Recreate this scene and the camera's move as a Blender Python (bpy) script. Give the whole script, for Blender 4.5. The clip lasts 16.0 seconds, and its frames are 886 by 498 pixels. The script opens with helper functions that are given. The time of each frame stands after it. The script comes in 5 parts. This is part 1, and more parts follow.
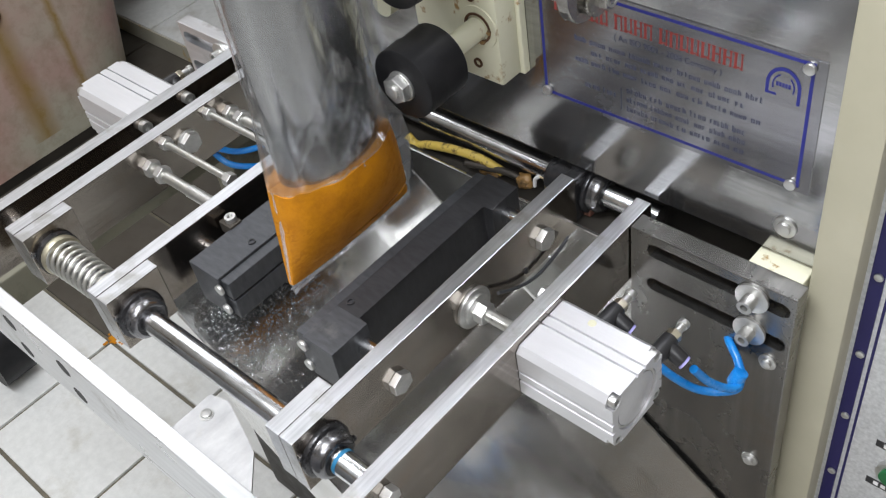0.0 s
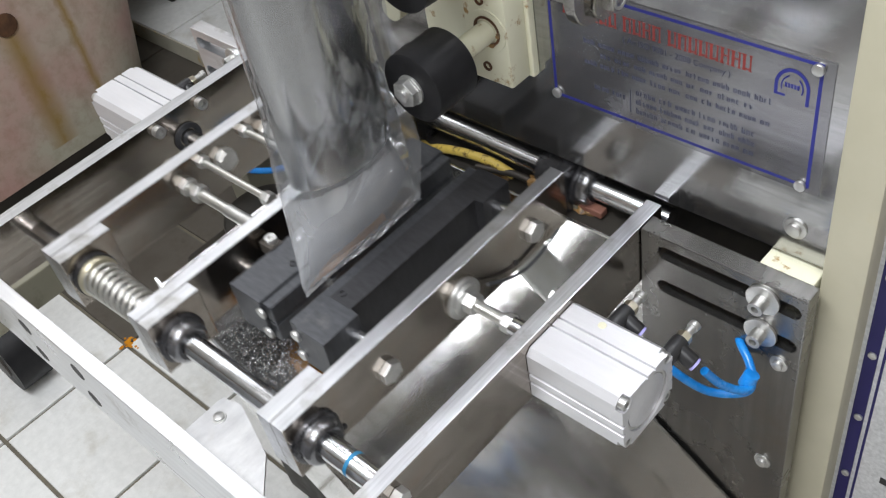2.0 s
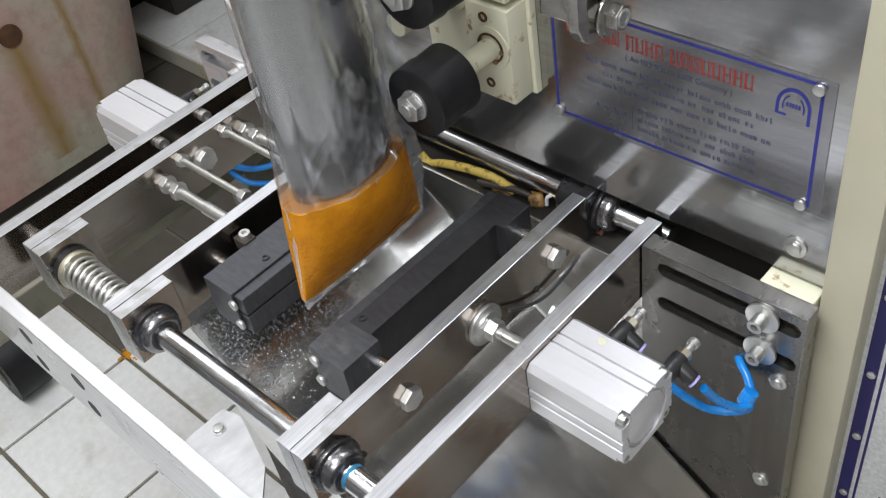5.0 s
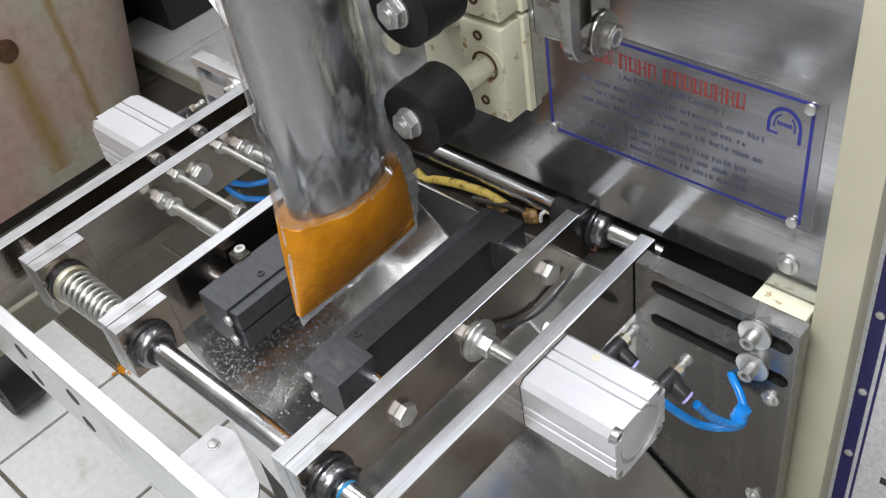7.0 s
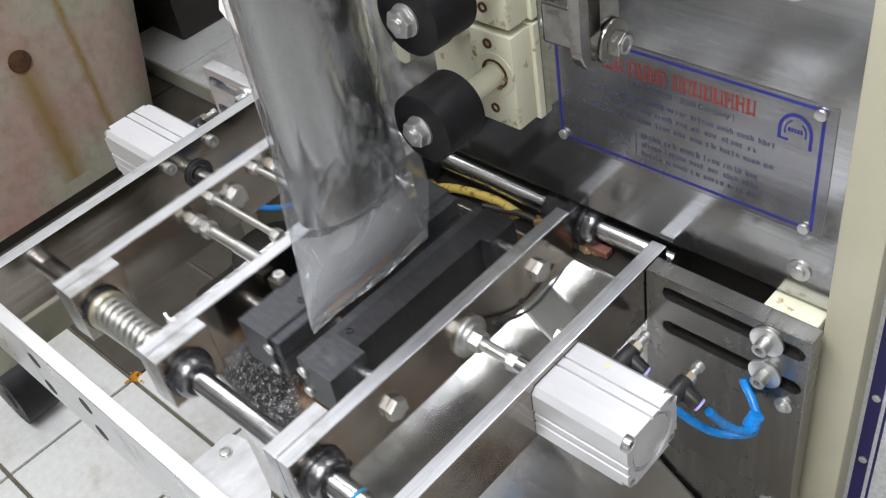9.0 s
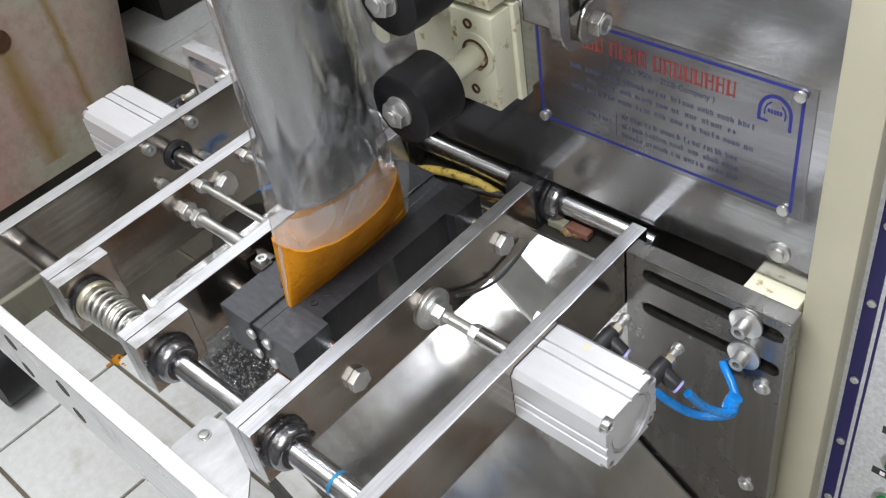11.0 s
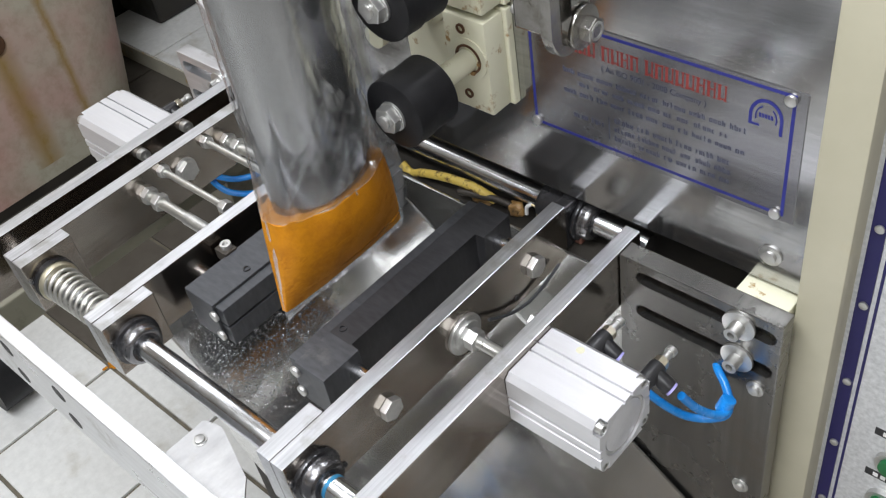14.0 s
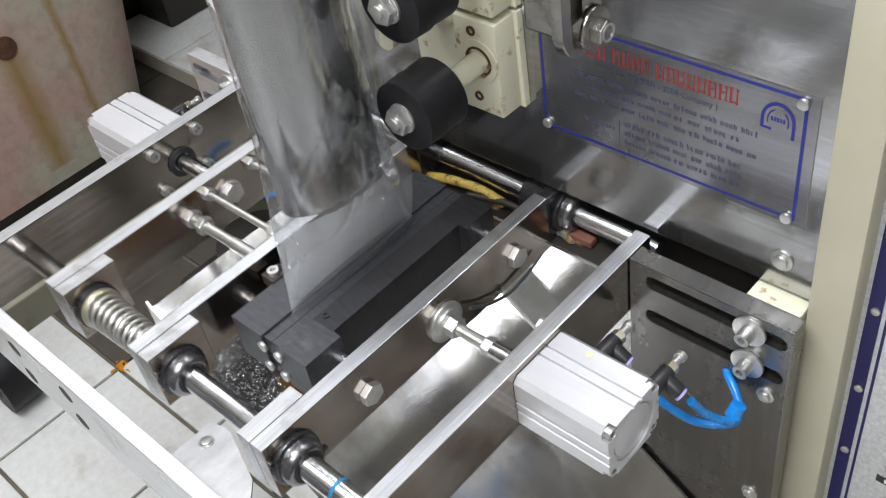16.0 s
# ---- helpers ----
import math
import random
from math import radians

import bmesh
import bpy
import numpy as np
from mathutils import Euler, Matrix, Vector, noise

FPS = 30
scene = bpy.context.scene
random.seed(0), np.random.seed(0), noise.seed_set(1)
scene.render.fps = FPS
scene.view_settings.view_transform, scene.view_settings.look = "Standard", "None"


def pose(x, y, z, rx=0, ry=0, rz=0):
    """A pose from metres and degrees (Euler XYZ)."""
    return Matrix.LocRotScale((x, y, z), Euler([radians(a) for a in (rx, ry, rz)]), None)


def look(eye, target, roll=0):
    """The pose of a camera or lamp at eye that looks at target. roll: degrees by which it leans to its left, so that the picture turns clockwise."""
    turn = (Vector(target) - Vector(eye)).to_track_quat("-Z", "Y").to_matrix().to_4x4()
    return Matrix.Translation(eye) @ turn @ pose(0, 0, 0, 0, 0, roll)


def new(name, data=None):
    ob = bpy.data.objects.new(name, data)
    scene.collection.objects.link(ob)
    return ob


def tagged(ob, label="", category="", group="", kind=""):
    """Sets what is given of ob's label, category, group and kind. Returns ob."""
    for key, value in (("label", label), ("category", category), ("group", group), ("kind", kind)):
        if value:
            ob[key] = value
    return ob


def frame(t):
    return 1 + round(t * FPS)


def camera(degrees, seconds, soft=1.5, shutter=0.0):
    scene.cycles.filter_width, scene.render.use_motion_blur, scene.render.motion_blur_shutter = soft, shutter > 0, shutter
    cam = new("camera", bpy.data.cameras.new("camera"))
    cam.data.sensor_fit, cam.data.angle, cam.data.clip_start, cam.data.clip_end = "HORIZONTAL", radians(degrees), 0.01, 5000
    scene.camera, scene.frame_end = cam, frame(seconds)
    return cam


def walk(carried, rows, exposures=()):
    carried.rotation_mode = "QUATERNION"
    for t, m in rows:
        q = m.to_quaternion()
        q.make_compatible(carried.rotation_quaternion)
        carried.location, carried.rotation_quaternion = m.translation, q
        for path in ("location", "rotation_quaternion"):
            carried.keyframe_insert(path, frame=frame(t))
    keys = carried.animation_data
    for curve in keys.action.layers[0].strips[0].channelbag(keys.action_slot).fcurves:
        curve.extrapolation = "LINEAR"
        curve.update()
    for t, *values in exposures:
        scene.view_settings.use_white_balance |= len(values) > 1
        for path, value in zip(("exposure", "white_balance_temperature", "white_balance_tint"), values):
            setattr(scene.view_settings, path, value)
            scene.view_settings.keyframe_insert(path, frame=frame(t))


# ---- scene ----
cam = camera(47.7, 16.0, 1.2, 0.5)
PATH = [
    (0, (0.411, -0.568, 0.676), (-0.671, 0.371, -0.719), -10.9),
    (0.5, (0.412, -0.567, 0.678), (-0.665, 0.379, -0.717), -10.6),
    (1, (0.412, -0.57, 0.679), (-0.691, 0.371, -0.698), -11.0),
    (1.5, (0.415, -0.57, 0.681), (-0.701, 0.373, -0.684), -11.3),
    (2, (0.417, -0.566, 0.677), (-0.692, 0.356, -0.709), -12.0),
    (2.5, (0.419, -0.564, 0.673), (-0.68, 0.36, -0.719), -11.9),
    (3, (0.421, -0.566, 0.677), (-0.682, 0.382, -0.696), -11.2),
    (3.5, (0.416, -0.571, 0.676), (-0.691, 0.372, -0.697), -10.7),
    (6, (0.42, -0.57, 0.683), (-0.705, 0.382, -0.668), -11.1),
    (6.5, (0.421, -0.571, 0.684), (-0.705, 0.391, -0.66), -10.9),
    (7, (0.42, -0.572, 0.684), (-0.702, 0.394, -0.66), -10.5),
    (7.5, (0.419, -0.575, 0.682), (-0.708, 0.385, -0.662), -10.6),
    (8, (0.418, -0.573, 0.681), (-0.704, 0.381, -0.671), -10.4),
    (8.5, (0.418, -0.572, 0.682), (-0.717, 0.379, -0.663), -11.0),
    (9, (0.421, -0.571, 0.685), (-0.724, 0.387, -0.646), -11.3),
    (9.5, (0.422, -0.569, 0.681), (-0.71, 0.381, -0.665), -11.3),
    (12, (0.424, -0.563, 0.68), (-0.685, 0.397, -0.679), -10.7),
    (12.5, (0.424, -0.561, 0.681), (-0.691, 0.4, -0.673), -10.9),
    (13, (0.429, -0.566, 0.685), (-0.696, 0.397, -0.658), -11.0),
    (13.5, (0.428, -0.566, 0.686), (-0.691, 0.397, -0.663), -10.9),
    (14, (0.426, -0.564, 0.685), (-0.681, 0.398, -0.674), -10.8),
    (14.5, (0.429, -0.563, 0.683), (-0.677, 0.395, -0.681), -10.7),
    (15, (0.426, -0.563, 0.679), (-0.69, 0.388, -0.681), -10.9),
    (15.5, (0.425, -0.562, 0.681), (-0.694, 0.393, -0.673), -10.7),
    (16, (0.425, -0.564, 0.68), (-0.7, 0.394, -0.668), -10.8),
]
EXPOSURES = [(0.0, 0.0), (1.7, -0.02), (2.0, 0.05), (2.6, -0.08), (3.7, -0.12), (6.0, 0.0), (9.0, 0.03), (16.0, 0.03)]
walk(cam, [(t, look(eye, target, roll)) for t, eye, target, roll in PATH], EXPOSURES)

# ---- light ----
FLOOR = -0.82
world = bpy.data.worlds.new("room_air")
world.use_nodes = True
world.node_tree.nodes["Background"].inputs[0].default_value = (0.9, 0.95, 1.0, 1)
world.node_tree.nodes["Background"].inputs[1].default_value = 0.03
scene.world = world


def area_lamp(x, y, z, w, h, power, rz=0):
    data = bpy.data.lights.new("unseen_area_light", "AREA")
    data.shape, data.size, data.size_y, data.energy = "RECTANGLE", w, h, power
    data.color = (0.94, 0.96, 1.0)
    ob = new("unseen_area_light", data)
    ob.matrix_world = pose(x, y, z, 0, 0, rz)
    return ob


# unseen lamps set by their reflections; both 4 W ones are added chute fill
LAMPS = [(-0.20, -0.75, 1.78, 1.2, 0.45, 52, 0), (0.25, -1.60, 1.78, 1.2, 0.45, 18, 0), (-2.25, 0.75, 1.78, 2.2, 1.5, 28, 90), (1.48, -1.45, 1.78, 0.45, 0.7, 19, 0), (1.50, -0.72, 1.78, 0.5, 0.5, 4, 0), (0.85, -1.10, 1.78, 0.8, 0.5, 4, 0)]
for row in LAMPS:
    area_lamp(*row)


# ---- materials ----
def nodes_of(name):
    m = bpy.data.materials.new(name)
    m.use_nodes = True
    nt = m.node_tree
    return m, nt, nt.nodes["Principled BSDF"]


def add(nt, kind, **inputs):
    n = nt.nodes.new(kind)
    for key, value in inputs.items():
        n.inputs[key.replace("_", " ")].default_value = value
    return n


def coords(nt, scale=(1, 1, 1)):
    tc = nt.nodes.new("ShaderNodeTexCoord")
    mp = nt.nodes.new("ShaderNodeMapping")
    mp.inputs["Scale"].default_value = scale
    nt.links.new(tc.outputs["Object"], mp.inputs["Vector"])
    return mp.outputs["Vector"]


def ramp(nt, fac, stops):
    r = nt.nodes.new("ShaderNodeValToRGB")
    while len(r.color_ramp.elements) < len(stops):
        r.color_ramp.elements.new(0.5)
    for e, (p, c) in zip(r.color_ramp.elements, stops):
        e.position, e.color = p, (*c, 1) if len(c) == 3 else c
    nt.links.new(fac, r.inputs[0])
    return r.outputs[0]


def surface(name, c0, c1, rough=(0.3, 0.5), metal=0.0, grain=(30, 30, 30), big=6.0, bump=0.1, bump_scale=200, dirt=None, dirt_at=(0.58, 0.72), spec=0.5):
    """Two scales of variation: grain (stretched) in roughness and colour, large patches of dirt, fine bump."""
    m, nt, b = nodes_of(name)
    v = coords(nt, grain)
    n1 = add(nt, "ShaderNodeTexNoise", Scale=1.0, Detail=6.0, Roughness=0.6)
    nt.links.new(v, n1.inputs["Vector"])
    col = ramp(nt, n1.outputs["Fac"], [(0.3, c0), (0.7, c1)])
    v2 = coords(nt, (1, 1, 1))
    n2 = add(nt, "ShaderNodeTexNoise", Scale=big, Detail=8.0, Roughness=0.65)
    nt.links.new(v2, n2.inputs["Vector"])
    if dirt:
        f = ramp(nt, n2.outputs["Fac"], [(dirt_at[0], (0, 0, 0)), (dirt_at[1], (1, 1, 1))])
        mx = nt.nodes.new("ShaderNodeMix")
        mx.data_type = "RGBA"
        nt.links.new(f, mx.inputs[0])
        nt.links.new(col, mx.inputs[6])
        mx.inputs[7].default_value = (*dirt, 1)
        col = mx.outputs[2]
    nt.links.new(col, b.inputs["Base Color"])
    mr = add(nt, "ShaderNodeMapRange")
    mr.inputs[1].default_value, mr.inputs[2].default_value = 0.3, 0.7
    mr.inputs[3].default_value, mr.inputs[4].default_value = rough
    nt.links.new(n2.outputs["Fac"], mr.inputs[0])
    nt.links.new(mr.outputs[0], b.inputs["Roughness"])
    b.inputs["Metallic"].default_value = metal
    b.inputs["Specular IOR Level"].default_value = spec
    if bump:
        n3 = add(nt, "ShaderNodeTexNoise", Scale=bump_scale, Detail=4.0)
        nt.links.new(v2, n3.inputs["Vector"])
        mixh = add(nt, "ShaderNodeMath")
        nt.links.new(n3.outputs["Fac"], mixh.inputs[0])
        nt.links.new(n1.outputs["Fac"], mixh.inputs[1])
        bp = add(nt, "ShaderNodeBump", Strength=bump, Distance=0.0006)
        nt.links.new(mixh.outputs[0], bp.inputs["Height"])
        nt.links.new(bp.outputs[0], b.inputs["Normal"])
    return m


ALU = surface("milled_aluminium", (0.44, 0.45, 0.47), (0.64, 0.65, 0.67), (0.27, 0.46), 0.95, (300, 12, 300), 14, 0.25, 500, dirt=(0.34, 0.33, 0.31), dirt_at=(0.53, 0.68))
ALU_X = surface("milled_aluminium_long", (0.66, 0.67, 0.69), (0.76, 0.77, 0.79), (0.24, 0.42), 0.95, (6, 120, 120), 14, 0.12, 500, dirt=(0.40, 0.39, 0.37), dirt_at=(0.58, 0.74))
# smooth finish, with the dark brown surroundings it mirrors put into its colour
DARK_SIDE = surface("smooth_dark_side", (0.27, 0.24, 0.21), (0.38, 0.345, 0.31), (0.13, 0.26), 1.0, (4, 4, 160), 16, 0.04, 300, dirt=(0.26, 0.20, 0.15), dirt_at=(0.56, 0.8))
SCUFFED = surface("scuffed_aluminium", (0.46, 0.46, 0.47), (0.62, 0.62, 0.62), (0.38, 0.55), 0.6, (60, 25, 60), 30, 0.2, 300, dirt=(0.50, 0.49, 0.47), dirt_at=(0.58, 0.75))
ANOD = surface("anodised_aluminium", (0.60, 0.60, 0.62), (0.64, 0.64, 0.66), (0.36, 0.46), 0.55, (20, 200, 200), 20, 0.08, 700)
STAIN = surface("stainless_sheet", (0.36, 0.36, 0.365), (0.47, 0.47, 0.47), (0.10, 0.22), 0.95, (4, 4, 260), 5, 0.05, 120, dirt=(0.30, 0.295, 0.28), dirt_at=(0.5, 0.72))
STEELPL = surface("dull_rolled_steel", (0.19, 0.188, 0.185), (0.26, 0.255, 0.245), (0.20, 0.34), 0.95, (90, 6, 6), 8, 0.05, 200, dirt=(0.22, 0.19, 0.16), dirt_at=(0.56, 0.8))
CHUTE = surface("chute_stainless", (0.58, 0.58, 0.58), (0.68, 0.68, 0.67), (0.10, 0.24), 0.95, (3, 90, 3), 14, 0.05, 60, dirt=(0.40, 0.39, 0.36), dirt_at=(0.48, 0.70))
CHROME = surface("chromed_steel", (0.64, 0.65, 0.67), (0.76, 0.77, 0.79), (0.18, 0.28), 1.0, (200, 20, 20), 30, 0.02, 300)
WET_DARK = surface("wet_dark_stainless", (0.36, 0.36, 0.36), (0.48, 0.48, 0.47), (0.12, 0.26), 0.95, (3, 160, 3), 22, 0.03, 60, dirt=(0.20, 0.19, 0.17), dirt_at=(0.5, 0.7))
# light and dark streaks along the pipe are reflections put into its colour
PIPE = surface("streaked_steel_pipe", (0.17, 0.17, 0.173), (0.46, 0.455, 0.45), (0.10, 0.19), 1.0, (45, 45, 1), 12, 0.02, 30)
ZINC = surface("zinc_plated_steel", (0.50, 0.50, 0.48), (0.66, 0.65, 0.61), (0.25, 0.4), 0.9, (60, 60, 60), 40, 0.1, 500, dirt=(0.35, 0.30, 0.22), dirt_at=(0.6, 0.75))
BOLT = surface("bolt_steel", (0.48, 0.48, 0.47), (0.64, 0.64, 0.62), (0.3, 0.46), 0.9, (80, 80, 80), 60, 0.08, 600)
GUN = surface("blued_steel", (0.040, 0.042, 0.047), (0.065, 0.068, 0.075), (0.38, 0.5), 0.35, (60, 200, 60), 18, 0.1, 500, dirt=(0.12, 0.12, 0.115), dirt_at=(0.62, 0.8))
GUNDARK = surface("black_oxide_steel", (0.018, 0.018, 0.020), (0.032, 0.032, 0.035), (0.4, 0.55), 0.2, (60, 200, 60), 18, 0.1, 500)
BEAR = surface("oiled_bearing_steel", (0.035, 0.035, 0.038), (0.09, 0.09, 0.095), (0.18, 0.35), 0.7, (60, 60, 60), 40, 0.06, 300)
RUBBER = surface("black_rubber", (0.006, 0.006, 0.007), (0.012, 0.012, 0.013), (0.40, 0.58), 0.0, (50, 50, 50), 30, 0.12, 400, spec=0.25)
CREAM = surface("cream_paint", (0.38, 0.36, 0.268), (0.44, 0.418, 0.32), (0.35, 0.5), 0.0, (8, 8, 8), 10, 0.1, 160, dirt=(0.42, 0.36, 0.22), dirt_at=(0.66, 0.85))
CREAMBLK = surface("chipped_cream_paint", (0.62, 0.61, 0.46), (0.71, 0.70, 0.55), (0.35, 0.5), 0.0, (8, 8, 8), 38, 0.14, 160, dirt=(0.30, 0.18, 0.05), dirt_at=(0.585, 0.66))
TILE = surface("floor_tile", (0.61, 0.62, 0.61), (0.71, 0.72, 0.71), (0.28, 0.45), 0.0, (60, 60, 60), 7, 0.05, 80, dirt=(0.40, 0.38, 0.32), dirt_at=(0.52, 0.78))
# stainless made paler: the strong light on it is put into the colour
LIT_SHEET = surface("lit_pale_sheet", (0.66, 0.66, 0.65), (0.78, 0.78, 0.77), (0.07, 0.16), 0.95, (3, 3, 90), 9, 0.05, 80, dirt=(0.46, 0.44, 0.40), dirt_at=(0.56, 0.8))
SHADE_TILE = surface("shaded_floor_tile", (0.055, 0.048, 0.040), (0.10, 0.09, 0.075), (0.35, 0.6), 0.0, (9, 9, 9), 9, 0.08, 80, dirt=(0.035, 0.028, 0.02), dirt_at=(0.5, 0.75))
GROUT = surface("dirty_grout", (0.10, 0.09, 0.07), (0.17, 0.15, 0.11), (0.7, 0.9), 0.0, (30, 30, 30), 20, 0.3, 200)
WALLM = surface("room_wall_paint", (0.30, 0.26, 0.21), (0.36, 0.31, 0.25), (0.6, 0.8), 0.0, (3, 3, 3), 4, 0.1, 90)
CEILM = surface("ceiling_paint", (0.70, 0.70, 0.68), (0.76, 0.76, 0.74), (0.7, 0.85), 0.0, (3, 3, 3), 4, 0.1, 90)
# near-black; also stands in for the shade below the bars and the cabinet
DARK = surface("near_black", (0.012, 0.011, 0.010), (0.030, 0.026, 0.020), (0.35, 0.7), 0.0, (20, 20, 20), 20, 0.3, 150)
BLUEP = surface("navy_paint", (0.014, 0.012, 0.070), (0.020, 0.018, 0.090), (0.3, 0.4), 0.0, (10, 10, 10), 10, 0.04, 200, spec=0.25)
SILVER = surface("hammered_silver_paint", (0.46, 0.47, 0.48), (0.66, 0.67, 0.68), (0.3, 0.45), 0.35, (220, 220, 220), 8, 0.5, 350)
HOSE = surface("blue_polyurethane", (0.005, 0.16, 0.52), (0.010, 0.22, 0.62), (0.2, 0.3), 0.0, (30, 30, 30), 30, 0.0)
PLASTIC = surface("black_plastic", (0.015, 0.015, 0.016), (0.022, 0.022, 0.024), (0.3, 0.42), 0.0, (30, 30, 30), 30, 0.05, 500)
RED = surface("red_print", (0.20, 0.024, 0.02), (0.27, 0.04, 0.034), (0.4, 0.5), 0.0)
INK = surface("grey_blue_print", (0.04, 0.045, 0.08), (0.06, 0.066, 0.11), (0.4, 0.5), 0.0)
BLUEINK = surface("blue_print", (0.012, 0.015, 0.16), (0.02, 0.026, 0.21), (0.4, 0.5), 0.0)
YELLOW = surface("yellow_cable", (0.50, 0.36, 0.07), (0.60, 0.45, 0.10), (0.4, 0.55), 0.0, (60, 60, 60), 60, 0.1, 300, dirt=(0.10, 0.06, 0.02), dirt_at=(0.50, 0.60))
POWDER = surface("orange_spice_powder", (0.46, 0.175, 0.003), (0.58, 0.235, 0.004), (0.42, 0.65), 0.0, (12, 12, 12), 25, 0.6, 260, dirt=(0.36, 0.125, 0.003), dirt_at=(0.46, 0.68), spec=0.3)
BLUEMARK = surface("blue_marking_ink", (0.02, 0.15, 0.30), (0.04, 0.22, 0.38), (0.3, 0.5), 0.3)


def film_material(name, haze, sheen=0.045):
    """Clear plastic film: see-through, with a sheen by angle, a little haze and fine creases."""
    m, nt, b = nodes_of(name)
    out = nt.nodes["Material Output"]
    nt.nodes.remove(b)
    clear = add(nt, "ShaderNodeBsdfTransparent")
    clear.inputs[0].default_value = (0.95, 0.96, 0.97, 1)
    gloss = add(nt, "ShaderNodeBsdfGlossy", Roughness=0.06)
    gloss.inputs["Color"].default_value = (1, 1, 1, 1)
    milky = add(nt, "ShaderNodeBsdfDiffuse")
    milky.inputs["Color"].default_value = (0.78, 0.80, 0.83, 1)
    v = coords(nt, (30, 30, 9))
    n = add(nt, "ShaderNodeTexNoise", Scale=1.0, Detail=4.0, Distortion=1.6)
    nt.links.new(v, n.inputs["Vector"])
    bp = add(nt, "ShaderNodeBump", Strength=0.13, Distance=0.004)
    nt.links.new(n.outputs["Fac"], bp.inputs["Height"])
    nt.links.new(bp.outputs[0], gloss.inputs["Normal"])
    lw = add(nt, "ShaderNodeLayerWeight", Blend=0.5)
    nt.links.new(bp.outputs[0], lw.inputs["Normal"])
    power = add(nt, "ShaderNodeMath")
    power.operation = "POWER"
    power.inputs[1].default_value = 2.6
    nt.links.new(lw.outputs["Facing"], power.inputs[0])
    boost = add(nt, "ShaderNodeMath")
    boost.operation = "MULTIPLY_ADD"
    boost.inputs[1].default_value, boost.inputs[2].default_value = 0.62, sheen
    nt.links.new(power.outputs[0], boost.inputs[0])
    m1 = add(nt, "ShaderNodeMixShader", Fac=haze)
    nt.links.new(clear.outputs[0], m1.inputs[1])
    nt.links.new(milky.outputs[0], m1.inputs[2])
    m2 = add(nt, "ShaderNodeMixShader")
    nt.links.new(boost.outputs[0], m2.inputs[0])
    nt.links.new(m1.outputs[0], m2.inputs[1])
    nt.links.new(gloss.outputs[0], m2.inputs[2])
    nt.links.new(m2.outputs[0], out.inputs["Surface"])
    return m


FILM = film_material("clear_film", 0.05, 0.06)
FILM_LOW = film_material("thin_clear_film", 0.30, 0.03)
FILM_SKIN = film_material("pouch_film", 0.03, 0.03)
FILM_SEAL = film_material("sealed_film", 0.32, 0.20)


# ---- building helpers ----
ORG = {}


def thing(name, base, label, category, group="", kind=""):
    ob = new(name)
    ob.location = base
    ob.empty_display_size = 0.02
    ORG[ob] = Vector(base)
    return tagged(ob, label, category, group, kind)


def part(name, bm, mat, parent=None, label="", smooth=False):
    """Links a bmesh in world coordinates as one mesh object, under a thing or a part."""
    me = bpy.data.meshes.new(name)
    if parent is not None:
        bm.transform(Matrix.Translation(-ORG[parent]))
    bmesh.ops.recalc_face_normals(bm, faces=bm.faces)
    bm.to_mesh(me)
    bm.free()
    me.materials.append(mat)
    if smooth:
        me.polygons.foreach_set("use_smooth", [True] * len(me.polygons))
        me.set_sharp_from_angle(angle=radians(38))
    ob = new(name, me)
    if parent is not None:
        ob.parent = parent
        ORG[ob] = ORG[parent]
    if label:
        ob["label"] = label
    return ob


def dark_sides(ob):
    """Milled top and ends; faces across x smooth, darkened for the dim surroundings they mirror."""
    ob.data.materials.append(DARK_SIDE)
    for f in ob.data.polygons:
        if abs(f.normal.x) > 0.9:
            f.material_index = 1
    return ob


def struct(name, bm, mat, label, category, smooth=False):
    ob = part(name, bm, mat, None, label, smooth)
    ORG[ob] = Vector((0, 0, 0))
    return tagged(ob, label, category, "", "structure")


def box(x0, x1, y0, y1, z0, z1, bevel=0.0, bm=None):
    bm = bm or bmesh.new()
    r = bmesh.ops.create_cube(bm, size=1)
    bmesh.ops.scale(bm, vec=(abs(x1 - x0), abs(y1 - y0), abs(z1 - z0)), verts=r["verts"])
    bmesh.ops.translate(bm, vec=((x0 + x1) / 2, (y0 + y1) / 2, (z0 + z1) / 2), verts=r["verts"])
    if bevel:
        es = list({e for v in r["verts"] for e in v.link_edges})
        bmesh.ops.bevel(bm, geom=es, offset=bevel, segments=2, affect="EDGES", profile=0.6)
    return bm


def rod(p0, p1, r, seg=28, bm=None, bevel=0.0, r1=None):
    """A round bar from p0 to p1; seg=6 gives a hexagon."""
    bm = bm or bmesh.new()
    p0, p1 = Vector(p0), Vector(p1)
    d = p1 - p0
    c = bmesh.ops.create_cone(bm, cap_ends=True, segments=seg, radius1=r, radius2=r if r1 is None else r1, depth=d.length)
    m = Matrix.Translation((p0 + p1) / 2) @ d.to_track_quat("Z", "Y").to_matrix().to_4x4()
    bmesh.ops.transform(bm, matrix=m, verts=c["verts"])
    if bevel:
        rim = [e for e in {e for v in c["verts"] for e in v.link_edges} if any(len(f.verts) > 4 for f in e.link_faces) and seg > 4]
        bmesh.ops.bevel(bm, geom=rim, offset=bevel, segments=2, affect="EDGES", profile=0.6)
    return bm


